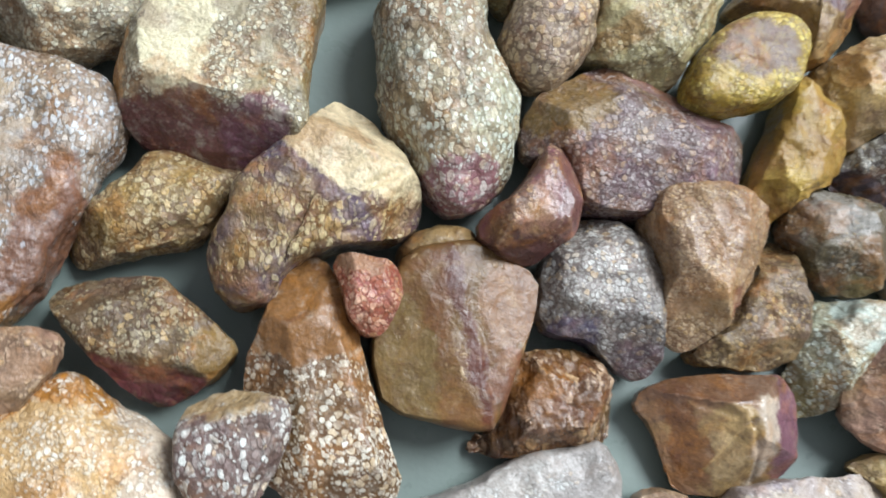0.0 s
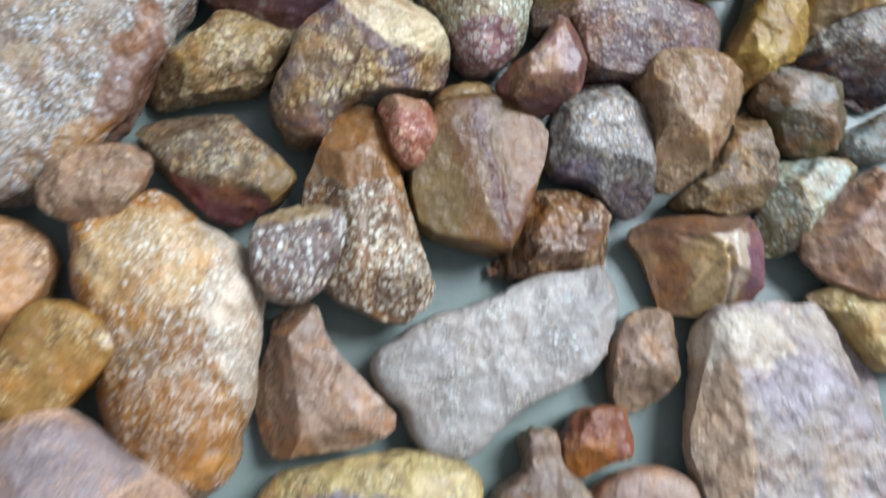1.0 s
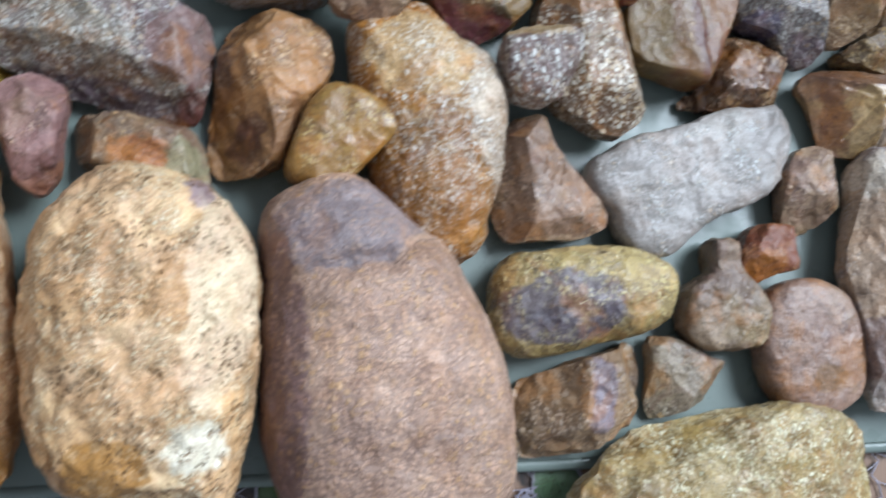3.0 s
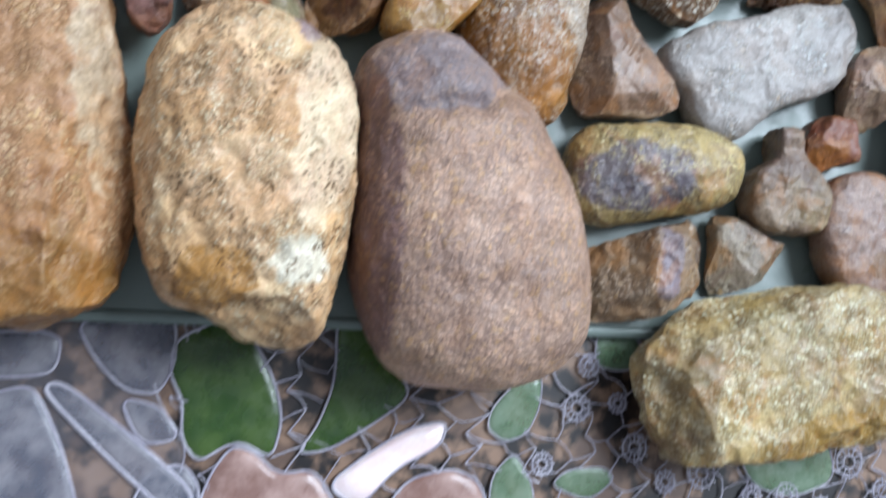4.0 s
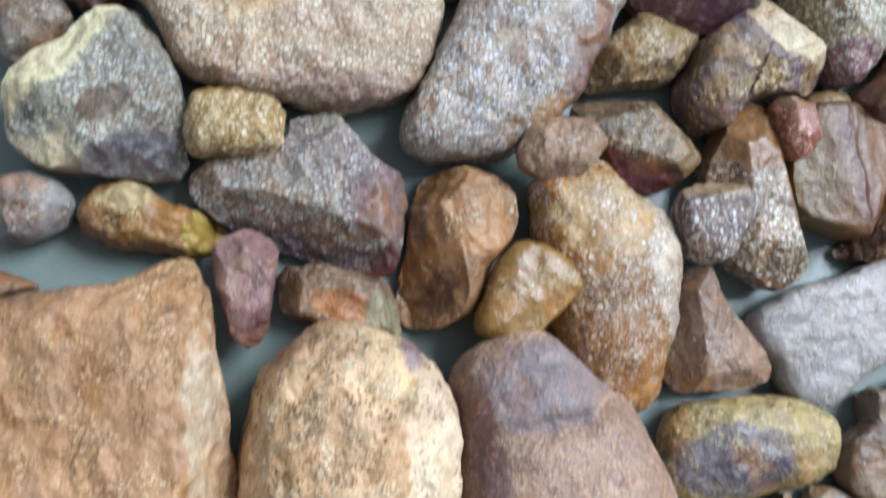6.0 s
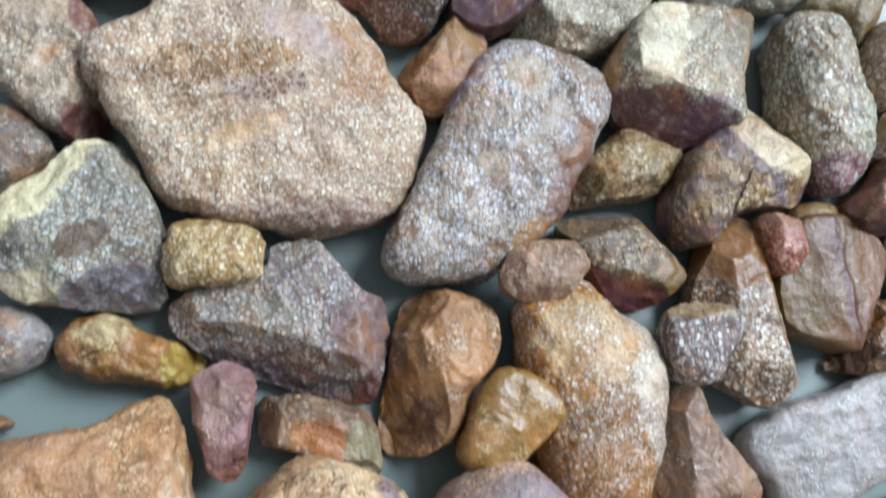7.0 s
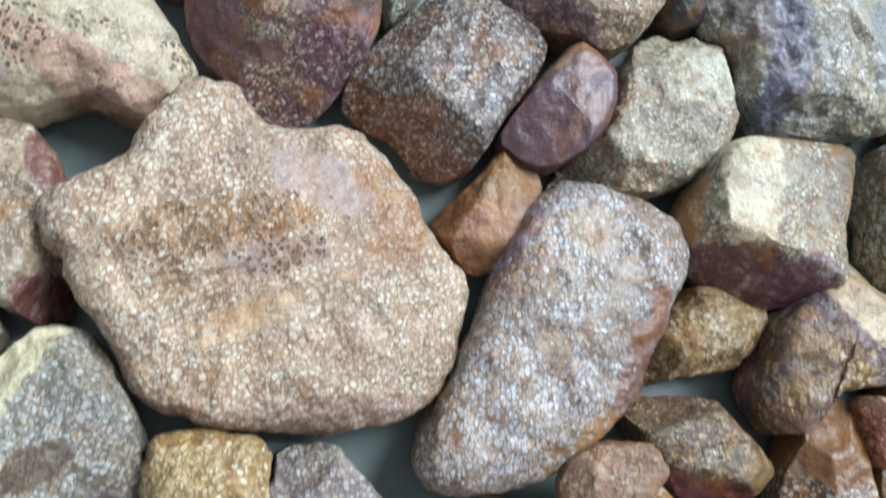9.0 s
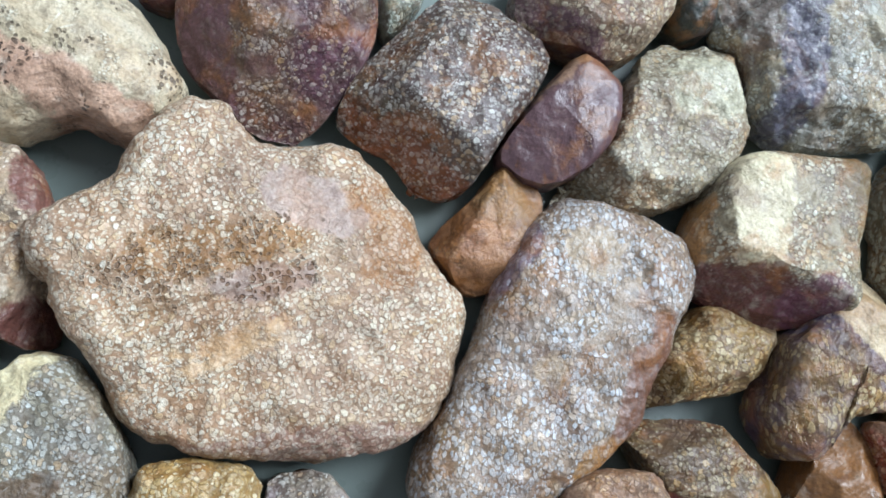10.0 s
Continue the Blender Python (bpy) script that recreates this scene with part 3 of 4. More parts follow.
stone("stone", "brown-tan broken stone on the tray", 238, 107, 0, 26,
      [(-19, -11), (-14, -23), (-3, -17), (7, -13), (25, -7), (26, 11), (12, 18), (0, 19), (-12, 14), (-22, 8)],
      stone_material("stone_surface", "a08650", "957c59", spot="bfa88c", amount=0.4, size=1.5, gloss=0.45, zones=((8, 6, 14, 9, 20, "9f887a", 0.2),), dark="372a23", stain=0.45, seed=16.77), dome=6, soft=1, facets=((240, 40, 10), (320, 40, 10)), chips=7)
stone("stone_chip", "golden-ochre wedge of stone", 204, 85, 0, 24,
      [(-3, 18), (-11, 3), (-18, -10), (-21, -20), (-14, -24), (-5, -19), (7, -13), (18, -5), (19, 1), (13, 14), (10, 26), (5, 30)],
      stone_material("stone_chip_surface", "a2883e", "947438", spot="bfa052", amount=0.2, size=1.4, gloss=0.45, stretch=0.6, dark="654c21", stain=0.45, seed=17.38), dome=6, soft=1, facets=((330, 45, 6), (150, 35, 10)), chips=7)
stone("stone", "violet-grey stone on the tray", 255, 143, 0, 24,
      [(-16, -2), (-11, -13), (2, -19), (17, -12), (21, 15), (0, 19), (-13, 12)],
      stone_material("stone_surface", "766a67", "655a5b", spot="b4aea9", amount=0.4, size=1.5, gloss=0.45, dark="372a23", stain=0.45, seed=17.99), chips=3)
stone("stone", "grey-violet stone with a dark broken side", 250, 78, 0, 24,
      [(-24, 7), (-32, -2), (-26, -8), (-12, -15), (-1, -22), (9, -20), (31, -7), (38, 11), (24, 25), (3, 19), (-12, 13)],
      stone_material("stone_surface", "787467", "6f6a6d", spot="bbbcb1", amount=0.6, size=1.5, gloss=0.45, zones=((-16, -14, 26, 7, -28, "392a36", 0.1),), dark="372a23", stain=0.45, seed=18.60), dome=6, soft=1, facets=((245, 55, 6), (320, 40, 16)), chips=7)
stone("pebble", "dark olive pebble with a pale top", 215, 55, 0, 22,
      [(-16, 12), (-20, 4), (-14, -6), (-7, -17), (4, -21), (17, -14), (20, -2), (14, 10), (5, 16), (-5, 18)],
      stone_material("pebble_surface", "5a503a", "655c46", spot="acaa9d", amount=0.4, size=1.3, gloss=0.6, zones=((-2, 8, 12, 8, -20, "8d8980", 0.6),), dark="1d1813", stain=0.45, seed=19.21), dome=6, soft=1, facets=((250, 45, 6), (350, 40, 8)), chips=7)
stone("stone", "dull brown rough stone", 183, 32, 0, 20,
      [(-4, 8), (-16, -6), (-27, -11), (-25, -16), (-8, -19), (8, -18), (14, -7), (17, 2), (20, 19), (15, 24), (6, 23)],
      stone_material("stone_surface", "7a643e", "6f5c42", spot="b09c73", amount=0.5, size=1.3, gloss=0.45, dark="372a23", stain=0.45, seed=19.82), dome=6, soft=1, facets=((280, 40, 8),), chips=7)
stone("stone", "grey-violet stone full of pale specks", 129, 40, 0, 26,
      [(-8, 17), (-17, 13), (-20, 5), (-22, -5), (-19, -12), (-6, -15), (0, -22), (8, -28), (15, -25), (19, -7), (20, 2), (16, 11), (15, 18), (5, 23), (-6, 26)],
      stone_material("stone_surface", "8a8078", "766e68", spot="b9bab5", amount=0.95, size=1.5, gloss=0.55, zones=((-14, -14, 10, 7, 0, "4e465f", 0.3), (10, -22, 12, 7, -30, "58444a", 0.5)), dark="373031", stain=0.2, seed=20.43), dome=6, soft=1, facets=((255, 40, 6), (120, 30, 12)), lumps=0.7, chips=7)
stone("pebble", "greenish-white and tan rough pebble", 208, 17, 0, 20,
      [(-11, 6), (-16, -8), (-16, -17), (-11, -20), (-2, -17), (11, -4), (23, 7), (26, 15), (2, 18), (-6, 19)],
      stone_material("pebble_surface", "a0a490", "958a5f", spot="d2dcd2", amount=0.6, size=1.6, gloss=0.45, zones=((8, 6, 12, 9, 0, "b0beb5", 0.6),), dark="584421", stain=0.45, seed=21.04), dome=6, soft=1, facets=((200, 50, 4), (310, 45, 6)), chips=7)
stone("stone", "glossy purple and brown broken stone with a ridge", 164, -4, 0, 24,
      [(-27, 9), (-22, 3), (-19, -7), (-15, -18), (1, -21), (13, -20), (23, -14), (26, -2), (28, 8), (22, 15), (9, 17), (-14, 17), (-25, 14)],
      stone_material("stone_surface", "7c5e44", "846c48", spot="b09a84", amount=0.2, size=1.8, gloss=0.62, zones=((27, -2, 15, 28, 0, "664654", 0.5), (-2, -6, 12, 13, -10, "927a50", 0.0), (9, -2, 4, 18, -8, "a89c8c", 0.2), (-4, -6, 5, 8, 20, "a89068", 0.0), (-14, 0, 5, 14, 15, "6a4426", 0.1), (-4, 14, 26, 5, 0, "604430", 0.1)), dark="3b2429", stain=0.25, polish=0.45, seed=21.65), dome=9, soft=1, facets=((218, 36, -3), (0, 36, 8), (95, 52, 8), (285, 48, 6), (150, 40, 14)), lumps=0.3, chips=0, grooves=((-8, -12, 4, 2, 1.0, 1.2), (4, 2, 7, -16, 1.0, 1.3), (-10, 8, 0, 4, 1.2, 1.0)))
stone("stone_chip", "cream and ochre stone strip", 232, -31, 0, 16,
      [(-21, 9), (-9, 2), (-4, -11), (6, -19), (25, -17), (29, 0), (11, 8), (-12, 16), (-25, 13)],
      stone_material("stone_chip_surface", "b09c67", "a08852", spot="d6d0ad", amount=0.3, size=1.3, gloss=0.45, dark="372a23", stain=0.45, seed=22.26), dome=6, soft=1, chips=7)
stone("flat_stone", "large violet and cream flat stone", 187, -79, 0, 26,
      [(-33, 32), (-39, 12), (-36, -4), (-31, -30), (-30, -43), (-25, -49), (-10, -47), (7, -47), (23, -43), (38, -35), (50, 0), (50, 31), (37, 48), (31, 58), (-4, 58), (-27, 57)],
      stone_material("flat_stone_surface", "958c92", "a0948a", spot="c7c6c6", amount=0.35, size=1.6, gloss=0.55, zones=((-34, 12, 10, 46, 5, "b0987e", 0.7), (-22, 40, 22, 10, 0, "bbb09f", 0.6), (-30, -30, 12, 14, 20, "78645e", 0.2), (6, -20, 5, 30, 8, "9f9182", 0.2)), dark="372a23", veins=0.25, stain=0.2, seed=22.87), dome=6, soft=1, facets=((180, 30, 26), (60, 28, 24)), lumps=0.7, chips=2)
stone("pebble", "small brown pebble with a violet foot", 139, -37, 0, 18,
      [(-13, 7), (-15, -3), (-13, -15), (-5, -20), (6, -15), (12, -5), (16, 5), (14, 13), (4, 17), (-5, 16)],
      stone_material("pebble_surface", "8d785f", "846c5b", spot="b7a48c", amount=0.4, size=1.3, gloss=0.45, dark="372a23", stain=0.45, seed=23.48), dome=6, soft=1, facets=((265, 45, 4),), chips=7)
stone("pebble", "small orange-red pebble on the tray", 118, -64, 0, 18,
      [(-14, 1), (-15, -4), (-9, -13), (-1, -9), (9, -8), (14, -4), (12, 3), (11, 10), (1, 12), (-8, 11)],
      stone_material("pebble_surface", "885031", "7e462f", spot="b0805f", amount=0.4, size=1.3, gloss=0.45, zones=((-4, -6, 9, 6, 20, "955a1d", 0.1),), dark="372a23", stain=0.45, seed=24.09), dome=6, soft=1, facets=((250, 40, 4),), chips=7)
stone("flat_stone", "pale grey angular slab with sparkling specks", 81, -36, 0, 18,
      [(-18, 18), (-26, 14), (-39, 6), (-40, -1), (-36, -9), (-30, -13), (-28, -21), (-24, -28), (-16, -31), (-8, -30), (1, -23), (11, -15), (26, -11), (41, -2), (47, 12), (49, 22), (44, 32), (35, 32), (16, 28), (-6, 20)],
      stone_material("flat_stone_surface", "9a9590", "908b86", spot="d4dad8", amount=0.4, size=1.1, gloss=0.45, dark="5c5852", stain=0.1, polish=0.3, seed=24.70), chips=0, dome=6, soft=1, lumps=0.5)
stone("stone_chip", "brown triangular stone with fine scratches", 21, -41, 0, 20,
      [(-14, 13), (-18, 1), (-16, -14), (-12, -21), (-1, -20), (16, -19), (30, -13), (17, 2), (6, 16), (3, 29), (-10, 26)],
      stone_material("stone_chip_surface", "7e6450", "8a705c", spot="c3b0a1", amount=0.35, size=1.2, gloss=0.6, zones=((8, -22, 24, 4, 8, "ac947c", 0.2),), dark="372a23", stain=0.45, seed=25.31), dome=6, soft=1, facets=((185, 50, 7), (280, 50, 14), (40, 24, 4)), lumps=0.4, grooves=((0, 2, 4, 8, 0.8, 0.7), (3, 0, 7, 7, 0.8, 0.7), (-3, 4, 0, 9, 0.8, 0.6)), chips=7)
stone("pebble", "oval yellow pebble with a dark violet patch", 35, -82, 0, 24,
      [(-35, -10), (-32, -18), (-22, -22), (-6, -20), (8, -16), (28, -13), (38, -7), (41, 5), (38, 13), (26, 19), (11, 21), (-6, 19), (-25, 16), (-32, 10), (-34, 1)],
      stone_material("pebble_surface", "a08c58", "b29c6c", spot="d6cc98", amount=0.45, size=1.5, gloss=0.55, zones=((-12, -4, 24, 13, 5, "5c5660", 0.6), (-6, -8, 18, 6, 0, "423a42", 0.3)), dark="372a23", pits=0.4, stain=0.45, seed=25.92), dome=2.6, lumps=0.7, chips=0)
stone("pebble", "dull brown pebble with a nub", 95, -82, 0, 18,
      [(-15, 5), (-19, -6), (-17, -15), (-9, -20), (4, -20), (16, -19), (20, -7), (15, 4), (9, 10), (8, 21), (2, 25), (-5, 23), (-4, 11)],
      stone_material("pebble_surface", "86745f", "7e6c5b", spot="b09c84", amount=0.35, size=1.4, gloss=0.45, dark="372a23", stain=0.45, seed=26.53), dome=6, soft=1, chips=0, grooves=((-20, 14, 20, 14, 4, 2),))
stone("pebble", "smooth round pinkish-brown pebble with a tan spot", 132, -101, 0, 18,
      [(-23, 10), (-23, 0), (-21, -13), (-13, -24), (-2, -29), (12, -26), (22, -19), (25, -4), (25, 9), (17, 22), (6, 27), (-6, 27), (-19, 21)],
      stone_material("pebble_surface", "866a5a", "8e7464", spot="b7a498", amount=0.25, size=1.2, gloss=0.55, zones=((3, -12, 9, 6, 10, "7c5a34", 0.2),), dark="372a23", stain=0.45, seed=27.14), dome=5, lumps=0.3, chips=0)
stone("stone_chip", "brown ridged stone wedge", 38, -117, 0, 20,
      [(-28, -17), (-24, -23), (-5, -21), (11, -15), (20, -8), (24, 5), (23, 16), (18, 20), (10, 16), (-5, 13), (-15, 9), (-27, 5)],
      stone_material("stone_chip_surface", "866a4a", "937c63", spot="c3b4a1", amount=0.45, size=1.3, gloss=0.55, zones=((4, 0, 5, 18, 0, "756c77", 0.4),), dark="372a23", stain=0.45, seed=27.75), dome=6, soft=1, facets=((170, 40, 2), (260, 50, 8)), lumps=1.0, chips=7)
stone("stone_chip", "thin grey-brown stone chip", 77, -111, 0, 12,
      [(-13, 0), (-15, -11), (-11, -17), (9, -11), (14, -3), (20, 4), (12, 8), (-3, 15), (-13, 15)],
      stone_material("stone_chip_surface", "867a69", "7a7061", spot="b0a894", amount=0.4, size=1.3, gloss=0.45, dark="372a23", stain=0.45, seed=28.36), dome=6, soft=1, facets=((230, 30, 4),), lumps=0.6, chips=2)
# lower flank and left end toned darker: shade put into the colour
stone("stone", "large golden-yellow rough stone", 86, -156, 0, 30,
      [(-57, -6), (-52, -22), (-43, -35), (-29, -35), (8, -31), (44, -27), (66, -18), (72, 3), (62, 23), (46, 32), (20, 34), (-8, 31), (-28, 26), (-44, 17), (-58, 6)],
      stone_material("stone_surface", "b6a272", "aa9058", spot="e9eace", amount=0.6, size=1.4, gloss=0.55, zones=((20, -20, 44, 9, 14, "94722a", 0.5), (-50, -16, 10, 26, -20, "76603a", 0.3)), dark="584a25", stain=0.45, seed=28.97), dome=6, soft=1, facets=((285, 45, 22), (205, 45, 46)), lumps=0.8, chips=3)
# the dark strip down its left is shade painted into the colour
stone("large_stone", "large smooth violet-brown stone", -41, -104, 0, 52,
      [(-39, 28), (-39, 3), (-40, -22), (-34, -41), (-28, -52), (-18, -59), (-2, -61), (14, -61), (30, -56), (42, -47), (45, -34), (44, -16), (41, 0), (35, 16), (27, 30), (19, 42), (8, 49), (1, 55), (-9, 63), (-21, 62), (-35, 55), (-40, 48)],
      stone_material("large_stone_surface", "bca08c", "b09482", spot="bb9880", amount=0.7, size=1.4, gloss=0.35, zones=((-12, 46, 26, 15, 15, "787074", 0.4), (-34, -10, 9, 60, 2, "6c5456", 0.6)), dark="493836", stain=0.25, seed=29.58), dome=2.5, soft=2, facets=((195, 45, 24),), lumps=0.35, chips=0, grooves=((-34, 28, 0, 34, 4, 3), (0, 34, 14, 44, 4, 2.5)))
stone("large_stone", "large pale beige stone with pits and ochre stains", -115, -96, 0, 58,
      [(-30, 38), (-33, 31), (-36, 12), (-34, -7), (-33, -23), (-28, -35), (-22, -44), (-8, -49), (4, -55), (15, -57), (24, -54), (30, -38), (32, -19), (34, -2), (35, 18), (32, 32), (26, 43), (16, 49), (3, 53), (-10, 56), (-22, 47)],
      stone_material("large_stone_surface", "d4b48c", "c69e70", spot="e4dfc4", amount=0.5, size=1.0, gloss=0.35, zones=((22, 12, 11, 34, -5, "dec8a7", 0.3), (-10, -36, 12, 10, 0, "a07436", 0.3), (16, -30, 9, 7, 0, "ded8c2", 0.3), (16, 46, 4, 6, 0, "84747c", 0.2)), dark="694a29", pits=0.8, stain=0.12, seed=30.19), dome=2.9, facets=((262, 58, 36),), lumps=0.9, chips=0, grooves=((10, 30, 20, 44, 2.5, 2.5), (26, 6, 26, 16, 3, 3), (14, -2, 18, 4, 2.5, 2)))
stone("large_stone", "large rough orange-tan stone", -187, -84, 0, 52,
      [(6, 56), (-7, 50), (-28, 47), (-47, 42), (-49, 16), (-47, -20), (-37, -58), (-19, -62), (2, -65), (17, -63), (33, -55), (38, -37), (37, -11), (32, 13), (28, 33), (23, 53), (18, 61)],
      stone_material("large_stone_surface", "b08861", "a8805b", spot="d2b890", amount=0.5, size=1.4, gloss=0.35, zones=((0, -48, 50, 14, 0, "8d642f", 0.5), (32, 12, 6, 30, 5, "bba88c", 0.4)), dark="654425", stain=0.45, seed=30.80), dome=6, soft=1, facets=((0, 52, 32),), lumps=0.8, chips=2)
stone("pebble", "red-brown pebble on the tray", -229, -37, 0, 20,
      [(-11, -10), (-3, -13), (2, -5), (4, 1), (14, 6), (2, 10), (-8, 11)],
      stone_material("pebble_surface", "6f503e", "67483a", spot="a0846b", amount=0.3, size=1.4, gloss=0.45, dark="372a23", stain=0.45, seed=31.41), chips=3)
stone("stone_block", "tan block with pale specks and a purple edge", -45, 183, 0, 34,
      [(-27, 3), (-26, -8), (-20, -13), (-9, -16), (5, -21), (17, -14), (25, -3), (29, 10), (26, 22), (3, 25), (-21, 17)],
      stone_material("stone_block_surface", "a0886b", "958067", spot="d2ccb1", amount=0.7, size=1.5, gloss=0.45, zones=((-16, -14, 26, 6, -35, "583c46", 0.3),), dark="372a23", stain=0.45, seed=32.02), dome=6, soft=1, facets=((240, 52, 14), (320, 50, 18)), lumps=0.5, chips=7)
stone("pebble", "small dark green-black pebble", -7, 191, 0, 26,
      [(-9, -9), (-2, -13), (7, -10), (9, 2), (9, 15), (-6, 12), (-9, 3)],
      stone_material("pebble_surface", "39403a", "323431", spot="869084", amount=0.3, size=1.2, gloss=0.45, dark="372a23", stain=0.45, seed=32.63), chips=3)
stone("stone", "cream-grey rough stone with sparkling grains", -20, 144, 0, 26,
      [(-6, 24), (-13, 13), (-15, 1), (-21, -10), (-31, -20), (-34, -26), (-27, -27), (-13, -28), (-1, -27), (16, -20), (27, -7), (34, 8), (35, 23), (30, 30), (19, 34), (0, 32)],
      stone_material("stone_surface", "aca288", "a0947a", spot="d6d8c6", amount=0.75, size=1.3, gloss=0.5, zones=((12, 14, 14, 12, 0, "c6c4a9", 0.6),), dark="372a23", stain=0.45, seed=33.24), dome=6, soft=1, facets=((160, 55, 20),), chips=7)
stone("stone", "large blue-grey and cream streaked stone", 39, 178, 0, 32,
      [(-36, 23), (-38, 7), (-35, -1), (-28, -4), (-25, -14), (-26, -26), (-18, -32), (-3, -34), (24, -32), (44, -23), (61, 5), (60, 42), (35, 49), (-15, 39)],
      stone_material("stone_surface", "8c8e86", "a49c82", spot="c7d0ca", amount=0.6, size=1.5, gloss=0.6, zones=((-24, -4, 9, 40, -8, "58586b", 0.4), (-40, 10, 8, 30, 0, "655a52", 0.3), (20, -10, 14, 20, 0, "848a88", 0.4)), dark="372a23", stain=0.2, seed=33.85), dome=3, facets=((180, 40, 34), (20, 20, 4)), lumps=1.2, chips=3)
stone("pebble", "olive-tan pebble on the tray", 106, 154, 0, 24,
      [(0, 22), (-22, 2), (-26, -5), (-7, -7), (-3, -17), (3, -21), (13, -8), (21, 10), (21, 24)],
      stone_material("pebble_surface", "887a5b", "7a7050", spot="b7b08c", amount=0.4, size=1.4, gloss=0.45, dark="372a23", stain=0.45, seed=34.46), chips=3)
stone("pebble", "pale green-grey pebble on the tray", -107, 180, 0, 20,
      [(-8, 5), (-7, -10), (-4, -14), (3, -7), (8, 2), (8, 12), (-1, 12)],
      stone_material("pebble_surface", "939c88", "848c7c", spot="ced8ce", amount=0.6, size=1.4, gloss=0.45, dark="372a23", stain=0.45, seed=35.07), chips=3)
stone("pebble", "grey-green pebble on the tray", 249, 43, 0, 18,
      [(8, 13), (-6, 7), (-16, 0), (-18, -5), (-14, -11), (4, -10), (19, -4), (22, 11)],
      stone_material("pebble_surface", "76807c", "6f7873", spot="acb8b5", amount=0.4, size=1.4, gloss=0.45, dark="372a23", stain=0.45, seed=35.68), chips=3)
stone("pebble", "dark red pebble on the tray", -181, 173, 0, 22,
      [(-7, -3), (2, -6), (7, -5), (6, 6), (-7, 8)],
      stone_material("pebble_surface", "583436", "503031", spot="866463", amount=0.3, size=1.3, gloss=0.45, dark="372a23", stain=0.45, seed=36.29), chips=3)
stone("stone", "pinkish-brown stone on the tray", 233, 4, 4, 24,
      [(14, 26), (-2, 22), (-16, 13), (-25, 4), (-30, -4), (-26, -13), (-14, -20), (4, -27), (23, -22), (38, 0), (32, 21)],
      stone_material("stone_surface", "997a67", "8d705f", spot="bfa894", amount=0.4, size=1.6, gloss=0.45, dark="372a23", stain=0.45, seed=36.90), dome=6, soft=1, facets=((230, 40, 14),), chips=7)
stone("stone_chip", "smooth dark plum stone chip with a tan edge", -54, 141, 4, 26,
      [(-10, 9), (-18, -3), (-23, -13), (-15, -19), (-6, -21), (7, -14), (14, -5), (18, 7), (17, 15), (11, 20), (3, 24)],
      stone_material("stone_chip_surface", "60484c", "5a4448", spot="8d786f", amount=0.1, size=1.2, gloss=0.5, zones=((-6, 17, 24, 5, 42, "997c63", 0.3),), dark="372a23", stain=0.45, polish=0.5, seed=37.51), dome=6, soft=1, facets=((225, 18, 0), (130, 50, 12)), lumps=0.4, chips=0)
stone("stone", "peach-brown stone with sparkling grains", 159, 49, 5, 30,
      [(-14, 18), (-16, 12), (-14, 4), (-11, -5), (-14, -14), (-14, -24), (-8, -30), (2, -24), (11, -16), (20, -4), (25, 7), (24, 12), (16, 20), (3, 23), (-9, 22)],
      stone_material("stone_surface", "a88a69", "9d7c5b", spot="ceb898", amount=0.6, size=1.0, gloss=0.65, zones=((6, -18, 5, 6, 0, "653c25", 0.1),), dark="563c29", stain=0.45, seed=38.12), dome=6, soft=1, facets=((335, 38, 5), (220, 45, 9)), lumps=0.8, chips=3)
stone("stone_chip", "dull pink wedge-shaped stone chip", -151, -28, 6, 20,
      [(-12, 10), (-11, 1), (-6, -11), (-4, -18), (3, -22), (8, -16), (9, -2), (10, 9), (9, 15), (0, 18), (-7, 16)],
      stone_material("stone_chip_surface", "8d706d", "84645f", spot="b0988c", amount=0.3, size=1.3, gloss=0.3, dark="372a23", stain=0.45, seed=38.73), dome=6, soft=1, chips=7)
stone("pebble", "mottled violet-tan oval pebble", 119, 126, 6, 28,
      [(-9, 11), (-13, 5), (-17, -5), (-14, -15), (-8, -22), (0, -21), (9, -13), (15, -5), (17, 5), (17, 17), (7, 23), (-5, 19)],
      stone_material("pebble_surface", "99846b", "8b786b", spot="bfb094", amount=0.85, size=2.0, gloss=0.5, dark="372a23", stain=0.45, seed=39.34), dome=2.4, lumps=0.7, chips=3)
stone("stone_chip", "pointed purple-brown stone wedge", 107, 66, 8, 26,
      [(6, 19), (0, 10), (-8, 2), (-17, -3), (-17, -10), (-11, -15), (-2, -18), (5, -14), (13, -9), (16, 13), (15, 25)],
      stone_material("stone_chip_surface", "704450", "806040", spot="b0987c", amount=0.45, size=1.4, gloss=0.6, zones=((10, 8, 5, 24, -12, "654642", 0.1), (0, -17, 20, 6, -10, "3b2023", 0.1)), dark="2c161b", stain=0.45, polish=0.4, seed=39.95), dome=6, soft=1, facets=((20, 50, 6), (275, 55, 8)), lumps=0.4, chips=7)
stone("stone", "oval stone with a yellow rind and a brown core", 182, 110, 12, 22,
      [(-14, 7), (-20, -2), (-22, -10), (-18, -14), (-8, -16), (2, -14), (15, -10), (20, 0), (23, 9), (19, 16), (7, 18), (-5, 15)],
      stone_material("stone_surface", "a0842c", "ac9440", spot="d6c873", amount=0.6, size=1.6, gloss=0.5, zones=((0, 3, 15, 10, 5, "604a44", 0.2),), dark="372a23", stain=0.45, seed=40.56), chips=0, dome=7, lumps=0.6)
